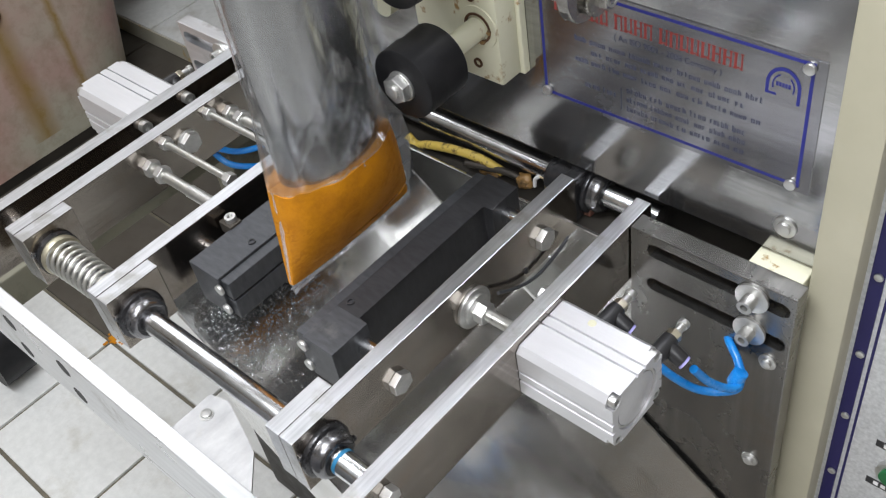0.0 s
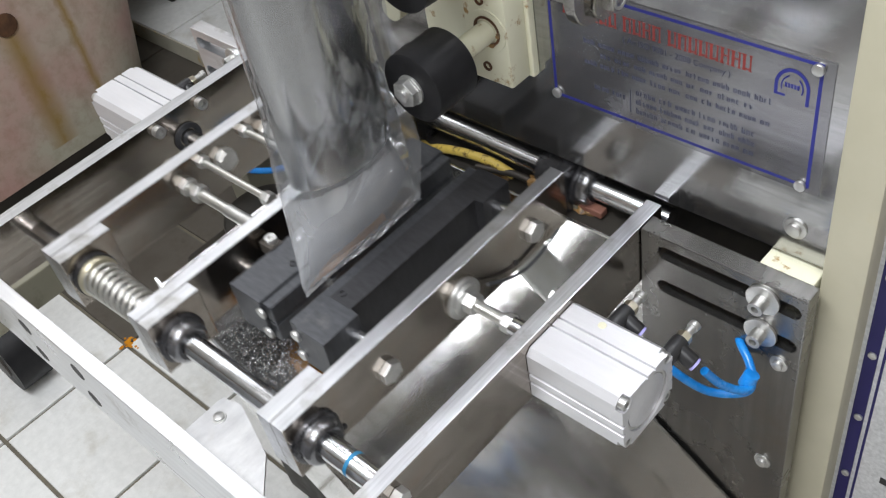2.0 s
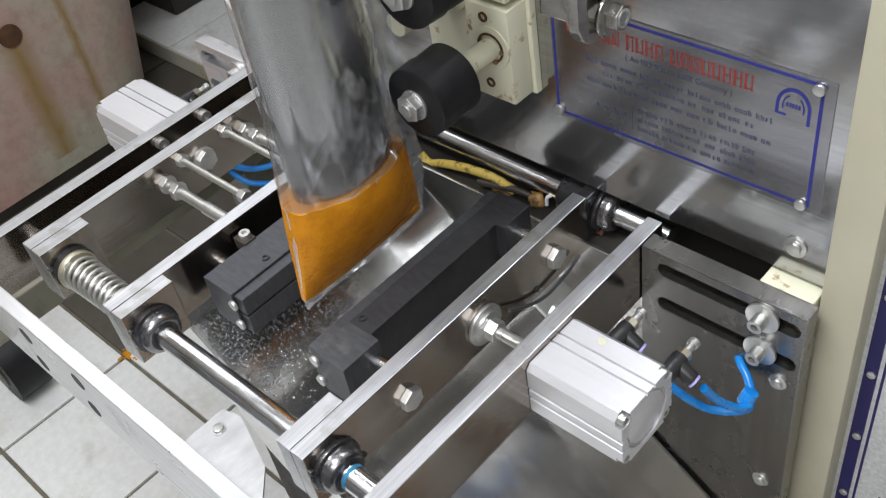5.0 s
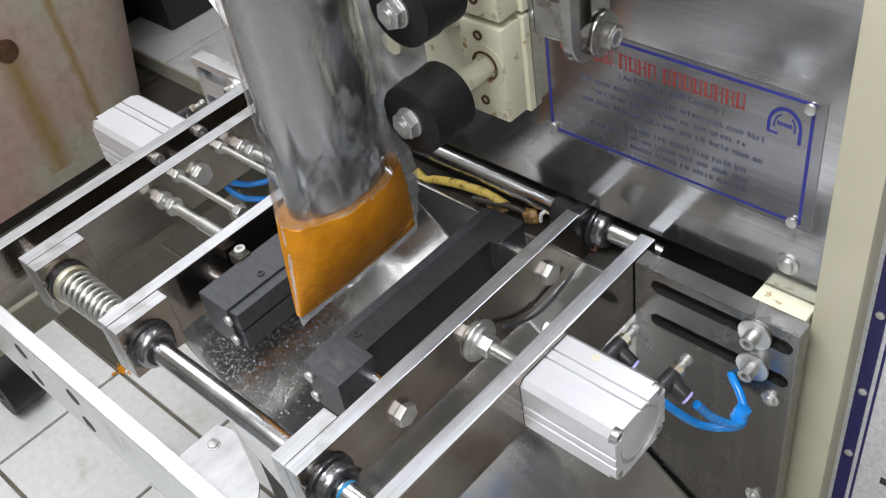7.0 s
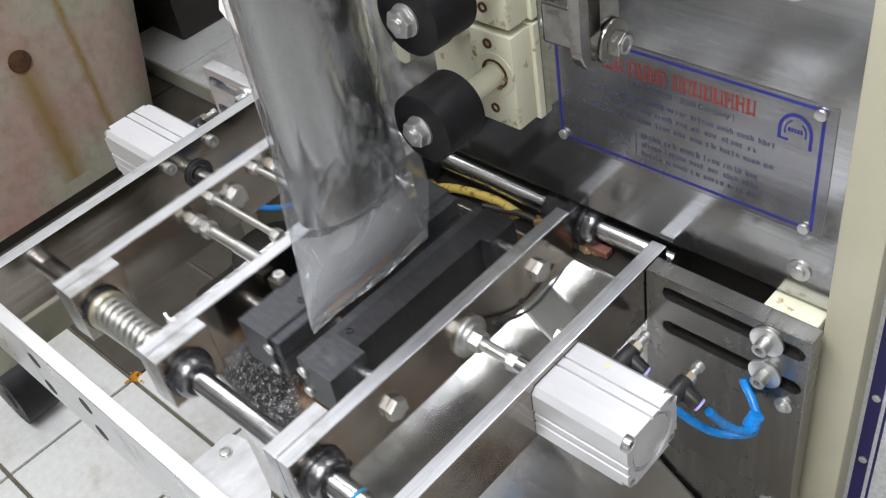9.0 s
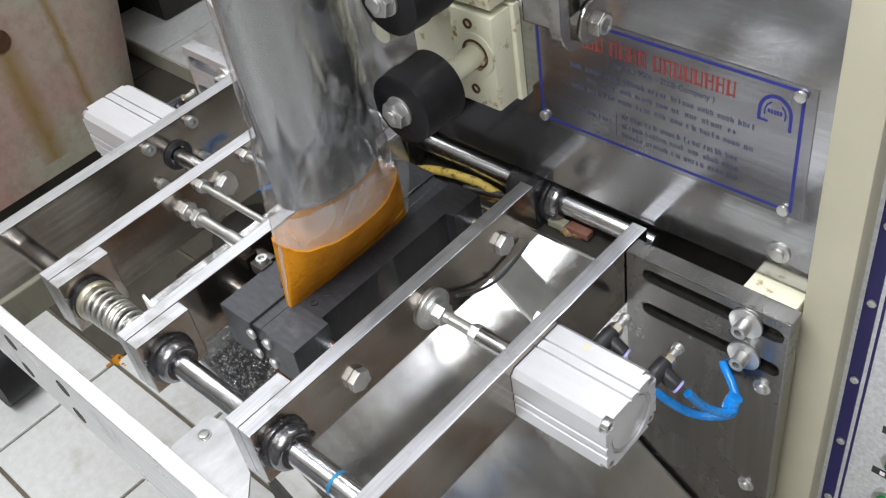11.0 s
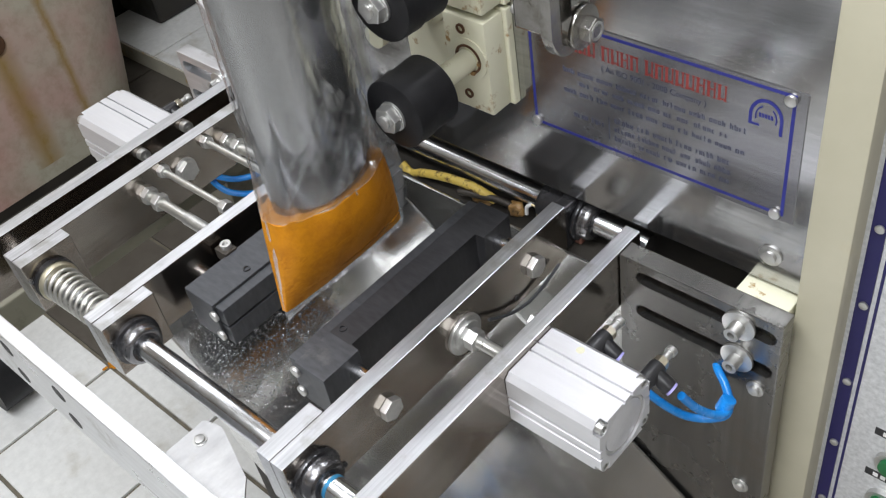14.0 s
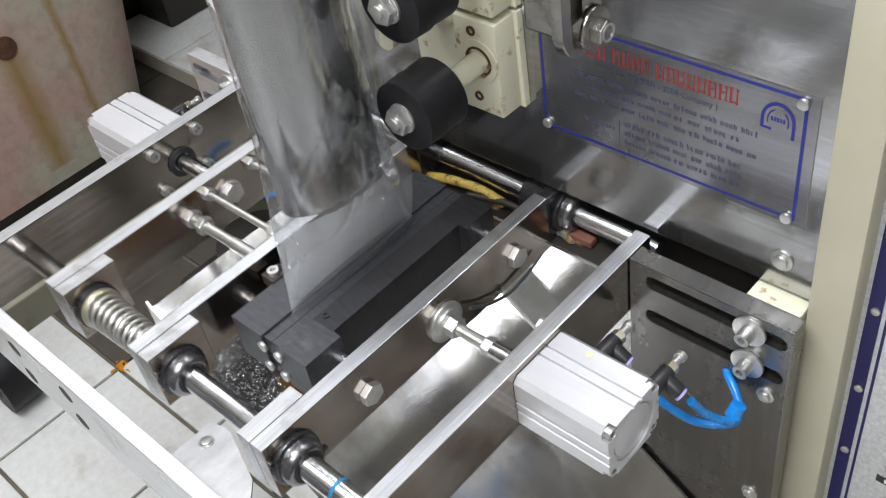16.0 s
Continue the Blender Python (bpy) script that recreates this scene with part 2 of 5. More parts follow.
def ring(p0, p1, r_in, r_out, seg=32, bm=None):
    """A pipe section with a bore."""
    bm = bm or bmesh.new()
    p0, p1 = Vector(p0), Vector(p1)
    q = (p1 - p0).to_track_quat("Z", "Y")
    loops = []
    for p, r in ((p0, r_in), (p0, r_out), (p1, r_out), (p1, r_in)):
        loops.append([bm.verts.new(p + q @ Vector((r * math.cos(2 * math.pi * i / seg), r * math.sin(2 * math.pi * i / seg), 0))) for i in range(seg)])
    for k in range(4):
        a, b = loops[k], loops[(k + 1) % 4]
        for i in range(seg):
            bm.faces.new((a[i], a[(i + 1) % seg], b[(i + 1) % seg], b[i]))
    return bm


def sweep(pts, r, seg=10, bm=None, closed_ends=True):
    """A round wire along points, rounded through them."""
    bm = bm or bmesh.new()
    pts = [Vector(p) for p in pts]
    fine = []
    for i in range(len(pts) - 1):
        a, b, c, d = pts[max(i - 1, 0)], pts[i], pts[i + 1], pts[min(i + 2, len(pts) - 1)]
        for k in range(6):
            t = k / 6
            fine.append(0.5 * (2 * b + (c - a) * t + (2 * a - 5 * b + 4 * c - d) * t * t + (3 * b - a - 3 * c + d) * t ** 3))
    fine.append(pts[-1])
    loops, q = [], (fine[1] - fine[0]).to_track_quat("Z", "Y")
    for i, p in enumerate(fine):
        d = (fine[min(i + 1, len(fine) - 1)] - fine[max(i - 1, 0)]).normalized()
        q = (q @ Vector((0, 0, 1))).rotation_difference(d) @ q
        loops.append([bm.verts.new(p + q @ Vector((r * math.cos(2 * math.pi * j / seg), r * math.sin(2 * math.pi * j / seg), 0))) for j in range(seg)])
    for a, b in zip(loops, loops[1:]):
        for j in range(seg):
            bm.faces.new((a[j], a[(j + 1) % seg], b[(j + 1) % seg], b[j]))
    bm.faces.new(loops[0])
    bm.faces.new(loops[-1])
    return bm


def helix(p0, length, r, wire, turns, seg=10, bm=None, start=0.0, r1=None):
    """A coil along x."""
    bm = bm or bmesh.new()
    n = int(turns * 20)
    loops = []
    for i in range(n + 1):
        a = 2 * math.pi * (i / 20 + start)
        rr = r + ((r if r1 is None else r1) - r) * i / n
        c = Vector((p0[0] + length * i / n, p0[1] + rr * math.cos(a), p0[2] + rr * math.sin(a)))
        u, w = Vector((0, math.cos(a), math.sin(a))), Vector((1, 0, 0))
        loops.append([bm.verts.new(c + wire * (u * math.cos(2 * math.pi * j / seg) + w * math.sin(2 * math.pi * j / seg))) for j in range(seg)])
    for a, b in zip(loops, loops[1:]):
        for j in range(seg):
            bm.faces.new((a[j], a[(j + 1) % seg], b[(j + 1) % seg], b[j]))
    bm.faces.new(loops[0])
    bm.faces.new(loops[-1])
    return bm


def outline(points, axis, a, b, bevel=0.0, bm=None):
    """A plate: an outline of 2D points drawn out along an axis from a to b. The points are (y, z), (x, z) or (x, y)."""
    bm = bm or bmesh.new()

    def at(p, h):
        return Vector((h, p[0], p[1])) if axis == "x" else Vector((p[0], h, p[1])) if axis == "y" else Vector((p[0], p[1], h))

    lo, hi = [bm.verts.new(at(p, a)) for p in points], [bm.verts.new(at(p, b)) for p in points]
    n = len(points)
    bm.faces.new(lo)
    bm.faces.new(hi)
    for i in range(n):
        bm.faces.new((lo[i], lo[(i + 1) % n], hi[(i + 1) % n], hi[i]))
    if bevel:
        bmesh.ops.bevel(bm, geom=list(bm.edges), offset=bevel, segments=2, affect="EDGES", profile=0.6)
    return bm


def cut(ob, cutters):
    """Cuts holes through an object with the given bmeshes, for good."""
    for c in cutters:
        me = bpy.data.meshes.new("cutter")
        bmesh.ops.recalc_face_normals(c, faces=c.faces)
        c.to_mesh(me)
        c.free()
        tool = new("cutter", me)
        tool.matrix_world = Matrix.Identity(4)
        if ob.parent is not None:
            me.transform(Matrix.Translation(-ORG[ob]))
        mod = ob.modifiers.new("cut", "BOOLEAN")
        mod.operation, mod.object, mod.solver = "DIFFERENCE", tool, "EXACT"
        keep, where = ob.parent, ob.matrix_basis.copy()
        ob.parent = None
        ob.matrix_basis = Matrix.Identity(4)
        bpy.context.view_layer.update()
        done = bpy.data.meshes.new_from_object(ob.evaluated_get(bpy.context.evaluated_depsgraph_get()))
        ob.modifiers.remove(mod)
        ob.data = done
        ob.parent, ob.matrix_basis = keep, where
        bpy.data.objects.remove(tool)
    return ob


def hex_bolt(p, axis, r, h, parent, washer=0.0, mat=None):
    """A hexagon head standing off p along axis, with an optional washer under it."""
    p, d = Vector(p), Vector(axis)
    if washer:
        part("washer", rod(p, p + d * 0.003, washer, 28, bevel=0.0006), BOLT, parent, smooth=True)
        p = p + d * 0.003
    return part("bolt_head", rod(p, p + d * h, r, 6, bevel=0.0008), mat or BOLT, parent)


def cap_screw(p, axis, r, h, parent, mat=None):
    """A socket cap screw: a round head with a hexagonal recess."""
    p, d = Vector(p), Vector(axis)
    bm = ring(p, p + d * h, r * 0.52, r, 24)
    rod(p, p + d * h * 0.45, r * 0.55, 6, bm)
    return part("cap_screw", bm, mat or BOLT, parent, smooth=True)

# ---- structure: room and machine front ----
T = 0.300


def room():
    bm = box(-3.2, 2.6, -3.0, 2.4, FLOOR - 0.12, FLOOR - 0.006)
    floor = struct("floor", bm, GROUT, "dirty grouted tile floor of the workshop", "floor")
    # unseen ceiling and walls close the room; walls are browned for the reflections
    struct("ceiling", box(-3.2, 2.6, -3.0, 2.4, 1.9, 2.0), CEILM, "unseen painted ceiling closing the workshop", "ceiling")
    struct("wall_north", box(-3.3, 2.7, 2.4, 2.5, FLOOR, 2.0), WALLM, "unseen painted back wall closing the workshop", "wall")
    struct("wall_south", box(-3.3, 2.7, -3.1, -3.0, FLOOR, 2.0), WALLM, "unseen painted wall closing the workshop", "wall")
    struct("wall_west", box(-3.3, -3.2, -3.0, 2.4, FLOOR, 2.0), WALLM, "unseen painted side wall closing the workshop", "wall")
    struct("wall_east", box(2.6, 2.7, -3.0, 2.4, FLOOR, 2.0), WALLM, "unseen painted side wall closing the workshop", "wall")
    return floor


FLOOR_OB = room()
PANEL_Y = 0.055


def machine_front():
    struct("front_panel", box(-0.55, 0.181, PANEL_Y, PANEL_Y + 0.004, 0.0, 0.75, 0.0008), STAIN, "stainless steel upper front panel of the packing machine", "panel")
    struct("lower_panel", box(-0.70, 0.185, 0.0335, 0.0375, FLOOR, -0.062, 0.0008), LIT_SHEET, "stainless steel lower front panel of the packing machine", "panel")
    # solid near-black box closes the opening behind the panels
    struct("machine_body", box(-0.55, 0.30, 0.16, 0.70, FLOOR, 0.80), DARK, "near-black inside of the packing machine", "machine")
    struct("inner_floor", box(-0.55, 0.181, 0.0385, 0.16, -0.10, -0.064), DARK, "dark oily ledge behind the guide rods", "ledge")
    struct("post", box(0.183, 0.222, PANEL_Y - 0.012, 0.16, FLOOR, 0.75, 0.004), CREAM, "cream painted steel corner post of the machine", "post", True)
    struct("control_panel", box(0.222, 0.325, PANEL_Y + 0.012, 0.16, FLOOR, 0.75), SILVER, "silver hammered control panel beside the post", "control panel")


machine_front()


# ---- frame of the sealing unit ----
BROWNED = surface("browned_steel", (0.15, 0.115, 0.08), (0.26, 0.215, 0.16), (0.35, 0.55), 0.5, (30, 30, 30), 30, 0.1, 200, dirt=(0.05, 0.03, 0.02), dirt_at=(0.52, 0.66))


HOLES_X = (-0.436, -0.335)


def sealing_frame():
    f = thing("sealing_frame", (-0.28, -0.2, -0.08), "milled aluminium frame bars around the sealing jaws", "machine frame")
    dark_sides(part("bar", box(-0.587, -0.568, -0.407, 0.045, -0.075, 0.0, 0.0012), ALU, f))
    dark_sides(part("bar", box(0.0, 0.017, -0.407, 0.049, -0.075, 0.0, 0.0012), ALU, f))
    fb = part("front_bar", box(-0.70, 0.06, -0.423, -0.407, -0.092, 0.0, 0.0012), ALU_X, f)
    cut(fb, [rod((x, -0.43, z), (x, -0.40, z), 0.0105, 24) for x in HOLES_X for z in (-0.026, -0.069)])
    # black discs at the face stand in for the shade inside the holes
    for x in HOLES_X:
        for z in (-0.026, -0.069):
            part("hole_shade", rod((x, -0.4232, z), (x, -0.4075, z), 0.0104, 24), RUBBER, f, "black disc for the shade inside the hole", True)
    pl = part("slotted_plate", box(0.018, 0.189, 0.011, 0.032, -0.640, 0.0, 0.0012), STEELPL, f, "slotted mounting plate")
    cut(pl, [slot_cutter(0.045, 0.176, z) for z in (-0.020, -0.066)])
    part("backing_plate", box(0.036, 0.160, 0.0322, 0.0332, -0.088, -0.006), BROWNED, f, "browned steel plate behind the slots")
    pl = part("slotted_plate", box(-0.705, -0.588, 0.011, 0.032, -0.105, 0.0, 0.0012), ALU_X, f, "slotted mounting plate")
    cut(pl, [slot_cutter(-0.690, -0.62, z) for z in (-0.020, -0.066)])
    for y, z in ((-0.33, -0.037), (0.0685, -0.036)):
        part("guide_rod", rod((-0.60, y, z), (0.016, y, z), 0.0122, 40, bevel=0.0008), CHROME, f, "polished chrome guide rod", True)
    return f


def slot_cutter(x0, x1, z, r=0.0085):
    bm = bmesh.new()
    n = 10
    pts = [(x1 + r * math.sin(math.pi * i / n), z + r * math.cos(math.pi * i / n)) for i in range(n + 1)]
    pts += [(x0 - r * math.sin(math.pi * i / n), z - r * math.cos(math.pi * i / n)) for i in range(n + 1)]
    return outline(pts, "y", 0.0, 0.05, 0.0, bm)


FRAME = sealing_frame()


YELLOWDOT = surface("faint_yellow_paint", (0.60, 0.58, 0.40), (0.64, 0.63, 0.52), (0.4, 0.5), 0.2, (300, 300, 300))


# ---- cylinders ----
def air_cylinder(side):
    """A square compact air cylinder; side 1 on the near bar, -1 on the far one."""
    xa = 0.0175 if side > 0 else -0.5875
    xb = xa + side * (0.1015 if side > 0 else 0.122)
    y0, y1 = (-0.166, -0.091) if side > 0 else (-0.156, -0.076)
    z1, z0 = -0.007, -0.075 if side > 0 else -0.082
    c = thing("air_cylinder", ((xa + xb) / 2, (y0 + y1) / 2, z0), "square silver aluminium air cylinder bolted to the frame bar", "air cylinder", "air cylinders")
    w, h, g, d = y1 - y0, z1 - z0, 0.0012, 0.0035
    ch = 0.006
    prof = [(y0 + ch, z0), (y1 - ch, z0), (y1, z0 + ch)]
    for f in (0.36, 0.54):
        prof += [(y1, z0 + h * f - g), (y1 - d, z0 + h * f - g), (y1 - d, z0 + h * f + g), (y1, z0 + h * f + g)]
    prof += [(y1, z1 - ch), (y1 - ch, z1)]
    for f in (0.64, 0.49):
        prof += [(y0 + w * f + g, z1), (y0 + w * f + g, z1 - d), (y0 + w * f - g, z1 - d), (y0 + w * f - g, z1)]
    prof += [(y0 + ch, z1), (y0, z1 - ch)]
    for f in (0.54, 0.36):
        prof += [(y0, z0 + h * f + 0.002), (y0 + d, z0 + h * f + g), (y0 + d, z0 + h * f - g), (y0, z0 + h * f - 0.002)]
    prof += [(y0, z0 + ch)]
    cy, cz = (y0 + y1) / 2, (z0 + z1) / 2
    corners = [(cy + sy * (w / 2 - 0.0075), cz + sz * (h / 2 - 0.0075)) for sy in (-1, 1) for sz in (-1, 1)]
    body = part("body", outline(prof, "x", xa, xb), ANOD, c)
    # the end is turned out in a shallow round recess, and scalloped for the four screws
    cut(body, [rod((xb + side * 0.01, cy, cz), (xb - side * 0.0035, cy, cz), 0.0300, 48)])
    cut(body, [rod((xb + side * 0.01, y + math.copysign(0.002, y - cy), z + math.copysign(0.002, z - cz)), (xb - side * 0.007, y + math.copysign(0.002, y - cy), z + math.copysign(0.002, z - cz)), 0.0078, 24) for y, z in corners])
    if side > 0:
        part("paint_dot", rod((0.055, -0.104, z1), (0.055, -0.104, z1 + 0.0003), 0.0040, 18), YELLOWDOT, c, "faint yellow paint dot")
    cap = part("end_cap", rod((xb - side * 0.0034, cy, cz), (xb - side * 0.0016, cy, cz), 0.0265, 44, bevel=0.0008), ANOD, c, smooth=True)
    part("circlip", ring((xb - side * 0.0034, cy, cz), (xb - side * 0.0022, cy, cz), 0.0272, 0.0296, 44), BOLT, cap, smooth=True)
    for y, z in corners:
        cap_screw((xb - side * 0.0068, y, z), (side, 0, 0), 0.0056, 0.0062, body)
    return c


for s in (1, -1):
    air_cylinder(s)


BEARLIGHT = surface("worn_bearing_steel", (0.16, 0.16, 0.17), (0.30, 0.30, 0.31), (0.16, 0.3), 0.9, (60, 60, 60), 40, 0.05, 300)


# ---- sliding carriages ----
def lathe_x(x, y, z, profile, seg=44):
    """A turned ring about a line along x; the profile is closed, in (offset, radius)."""
    bm = bmesh.new()
    loops = [[bm.verts.new((x + o, y + r * math.cos(2 * math.pi * i / seg), z + r * math.sin(2 * math.pi * i / seg))) for i in range(seg)] for o, r in profile]
    for a, b in zip(loops, loops[1:] + loops[:1]):
        for i in range(seg):
            bm.faces.new((a[i], a[(i + 1) % seg], b[(i + 1) % seg], b[i]))
    return bm


def bearing(x, y, z, parent):
    fl = part("bearing_flange", lathe_x(x, y, z, [(0, 0.0128), (0, 0.0262), (0.0022, 0.0268), (0.0046, 0.0262), (0.0058, 0.0242), (0.0058, 0.0128)]), BEAR, parent, smooth=True)
    part("bearing_sleeve", lathe_x(x + 0.0058, y, z, [(0, 0.0127), (0, 0.0226), (0.0030, 0.0222), (0.0062, 0.0226), (0.0096, 0.0216), (0.0120, 0.0196), (0.0128, 0.0172), (0.0128, 0.0127)]), BEARLIGHT, fl, smooth=True)
    part("seal_ring", ring((x + 0.0180, y, z), (x + 0.0195, y, z), 0.0126, 0.0160, 36), BEAR, fl, smooth=True)


def carriage(name, x0, x1, bx0, bx1, label):
    c = thing(name, ((x0 + x1) / 2, -0.15, -0.07), label, "sliding bar", "sliding bars")
    dark_sides(part("bar", box(x0, x1, -0.357, 0.038, -0.070, 0.0, 0.001), ALU, c))
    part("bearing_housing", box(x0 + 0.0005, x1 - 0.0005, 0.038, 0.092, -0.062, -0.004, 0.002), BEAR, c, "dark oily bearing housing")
    dark_sides(part("end_block", box(bx0, bx1, -0.357, -0.293, -0.068, -0.0002, 0.001), ALU, c))
    return c


CAR_B = carriage("sliding_bar", -0.537, -0.5185, -0.518, -0.499, "milled aluminium sliding bar with spring and tie rods")
CAR_C = carriage("sliding_bar", -0.376, -0.3595, -0.359, -0.341, "milled aluminium sliding bar carrying a sealing jaw")
CAR_D = carriage("sliding_bar", -0.0835, -0.067, -0.102, -0.084, "milled aluminium sliding bar carrying a slotted sealing jaw")
bearing(-0.341, -0.33, -0.037, CAR_C)
bearing(-0.067, -0.33, -0.037, CAR_D)
bearing(-0.067, 0.0685, -0.036, CAR_D)
part("bearing_sleeve", ring((-0.118, 0.0685, -0.036), (-0.0835, 0.0685, -0.036), 0.0126, 0.0195, 36), BEAR, CAR_D, smooth=True)


def jaw(parent, side):
    """A sealing jaw; side 1 belongs to the bar at the left of the film."""
    zt, zb = -0.018, -0.074
    if side > 0:
        x0, x1, xf = -0.338, -0.291, -0.278
    else:
        x0, x1, xf = -0.122, -0.163, -0.176
    lo, hi = min(x0, x1), max(x0, x1)
    if side > 0:
        pts = [(lo, -0.262), (hi, -0.262), (hi, 0.012), (lo, 0.012)]
    else:
        pts = [(lo, -0.262), (hi, -0.262), (hi, -0.215), (hi - 0.012, -0.215), (hi - 0.012, -0.03), (hi, -0.03), (hi, 0.012), (lo, 0.012)]
    body = part("jaw", outline(pts, "z", zb, zt, 0.001), GUN if side > 0 else GUNDARK, parent, "blued steel sealing jaw")
    if side < 0:
        part("end_cap_plate", box(lo + 0.0005, hi + 0.0004, -0.2624, -0.2154, zb + 0.002, zt + 0.0005, 0.0008), GUN, body, "grey steel end plate")
    lo, hi = min(x1, xf), max(x1, xf)
    part("jaw_face", box(lo, hi, -0.259, 0.010, zt - 0.026, zt - 0.003, 0.0012), GUN, body)
    part("jaw_face", box(lo, hi, -0.259, 0.010, zb + 0.002, zt - 0.029, 0.0012), GUN, body)
    for z in (zt - 0.013, zb + 0.014):
        part("screw", rod((xf - side * 0.012, -0.262, z), (xf - side * 0.012, -0.266, z), 0.0062, 20, bevel=0.0012), BOLT, body, smooth=True)
    xm = (x0 + x1) / 2 + side * 0.012
    part("grub_screw", ring((xm, -0.205, zt), (xm, -0.205, zt + 0.0015), 0.0026, 0.0042, 20), GUNDARK, body, smooth=True)
    for y in (-0.225, -0.01):
        a = -0.359 if side > 0 else -0.0835
        part("jaw_pin", rod((a, y, -0.040), (x0, y, -0.040), 0.009, 24), CHROME, parent, smooth=True)


jaw(CAR_C, 1)
jaw(CAR_D, -1)
part("heater_lead", sweep([(-0.06, -0.1, -0.042), (-0.06, -0.071, -0.06), (-0.06, -0.042, -0.069), (-0.06, -0.011, -0.066), (-0.06, 0.013, -0.058)], 0.0018), GUN, CAR_D, "grey sheathed heater lead looped below the bar", True)


# ---- chute ----
SL, CH = 0.73, -0.372


def chute():
    c = thing("chute", (-0.1, -0.13, -0.5), "stainless steel discharge chute below the jaws", "chute")
    z = lambda x: CH - SL * x
    xa, xb = -0.412, 0.42
    part("slide", outline([(xa, z(xa)), (xb, z(xb)), (xb, z(xb) - 0.002), (xa, z(xa) - 0.002)], "y", -0.285, 0.004), CHUTE, c)
    part("side_wall", outline([(xa, z(xa)), (xb, z(xb)), (xb, z(xb) + 0.108), (xa, z(xa) + 0.108)], "y", 0.004, 0.007), CHUTE, c)
    part("side_wall", outline([(xa, z(xa) - 0.03), (-0.30, z(-0.30) - 0.11), (xb, z(xb) - 0.11), (xb, z(xb) + 0.012), (xa, z(xa) + 0.012)], "y", -0.288, -0.285), LIT_SHEET, c)

    # wet patch below the jaws, uneven rim; dark jaw reflection put into its colour
    nrm = Vector((SL, 0, 1)).normalized() * 0.0004
    bm = bmesh.new()
    rim = []
    for i in range(48):
        a = 2 * math.pi * i / 48
        k = 1 + 0.35 * noise.noise(Vector((math.cos(a) * 2, math.sin(a) * 2, 1.5))) + 0.25 * noise.noise(Vector((math.cos(a) * 7, math.sin(a) * 7, 4)))
        x, y = max(xa + 0.002, -0.335 + 0.056 * k * math.cos(a)), max(-0.281, -0.200 + 0.095 * k * math.sin(a))
        rim.append(bm.verts.new(Vector((x, y, z(x))) + nrm))
    bm.faces.new(rim)
    part("wet_dark_patch", bm, WET_DARK, c, "wet patch beaded with water, dark jaw reflection in its colour")


chute()

# ---- film, pipe and pouches ----
XS, YC = -0.224, -0.134


def loft(section, zs, seg=72, bm=None):
    bm = bm or bmesh.new()
    loops = []
    for z in zs:
        loops.append([bm.verts.new((*section(z, 2 * math.pi * i / seg), z)) for i in range(seg)])
    for a, b in zip(loops, loops[1:]):
        for i in range(seg):
            bm.faces.new((a[i], a[(i + 1) % seg], b[(i + 1) % seg], b[i]))
    return bm


PX, PY, PZ = 0.034, 0.0600, 0.090


def filling_pipe():
    """An oval pipe with a wall."""
    p = thing("filling_pipe", (XS, YC, PZ), "polished oval steel filling pipe inside the film tube", "pipe")
    bm = bmesh.new()
    seg = 72
    loops = []
    for z, k in ((0.85, -0.003), (PZ, -0.003), (PZ, 0.0), (0.40, 0.0), (0.85, 0.0)):
        loops.append([bm.verts.new((XS + (PX + k) * math.cos(2 * math.pi * i / seg), YC + (PY + k) * math.sin(2 * math.pi * i / seg), z)) for i in range(seg)])
    for a, b in zip(loops, loops[1:]):
        for i in range(seg):
            bm.faces.new((a[i], a[(i + 1) % seg], b[(i + 1) % seg], b[i]))
    part("pipe", bm, PIPE, p, smooth=True)


filling_pipe()


def creases(a, z):
    """Soft folds and sharper pinched creases of the film."""
    q = Vector((math.cos(a) * 2.4, math.sin(a) * 2.4, z * 3.0))
    fold = noise.noise(q) * 0.0038 + noise.noise(Vector((math.cos(a) * 3.5, math.sin(a) * 3.5, z * 1.4 + 4.0))) * 0.0020
    lean = noise.noise(Vector((a * 0.9 + z * 8, z * 3, 2.0)))
    cross = noise.noise(Vector((a * 0.8 - z * 10, z * 2.5, 9.0)))
    pinch = max(0.0, 0.035 - abs(lean)) / 0.035 + max(0.0, 0.03 - abs(cross)) / 0.03
    fine = noise.noise(Vector((math.cos(a) * 9 + z * 16, math.sin(a) * 9 - z * 11, z * 9 + 6.0)))
    return fold - 0.0026 * min(pinch, 1.2) + 0.0013 * max(0.0, 0.06 - abs(fine)) / 0.06


def film_half(z):
    """Half the width of the film across the jaws at a height."""
    return PY + 0.0045 + 0.0230 * (1.0 - min(max((z + 0.02) / 0.20, 0.0), 1.0)) ** 1.3


def film_section(z, a):
    """From a flat seal at the bottom to the oval tube."""
    k = min(max((z + 0.03) / 0.10, 0.0), 1.0)
    s = math.sin(k * math.pi / 2)
    half_y = film_half(z)
    half_x = 0.0006 + (PX + 0.0045) * s
    w = creases(a, z) * (0.2 + 0.8 * min(max((z - 0.05) / 0.06, 0.0), 1.0))
    return XS + (half_x + w) * math.cos(a), YC + (half_y + w * 0.6) * math.sin(a)


SLEEVE = thing("film_tube", (XS, YC, 0.09), "clear plastic film tube drawn over the filling pipe", "film tube")
part("film", loft(film_section, [0.0885, 0.090] + [0.093 + 0.004 * i for i in range(103)] + [0.513 + 0.012 * i for i in range(26)], 144), FILM, SLEEVE, smooth=True)
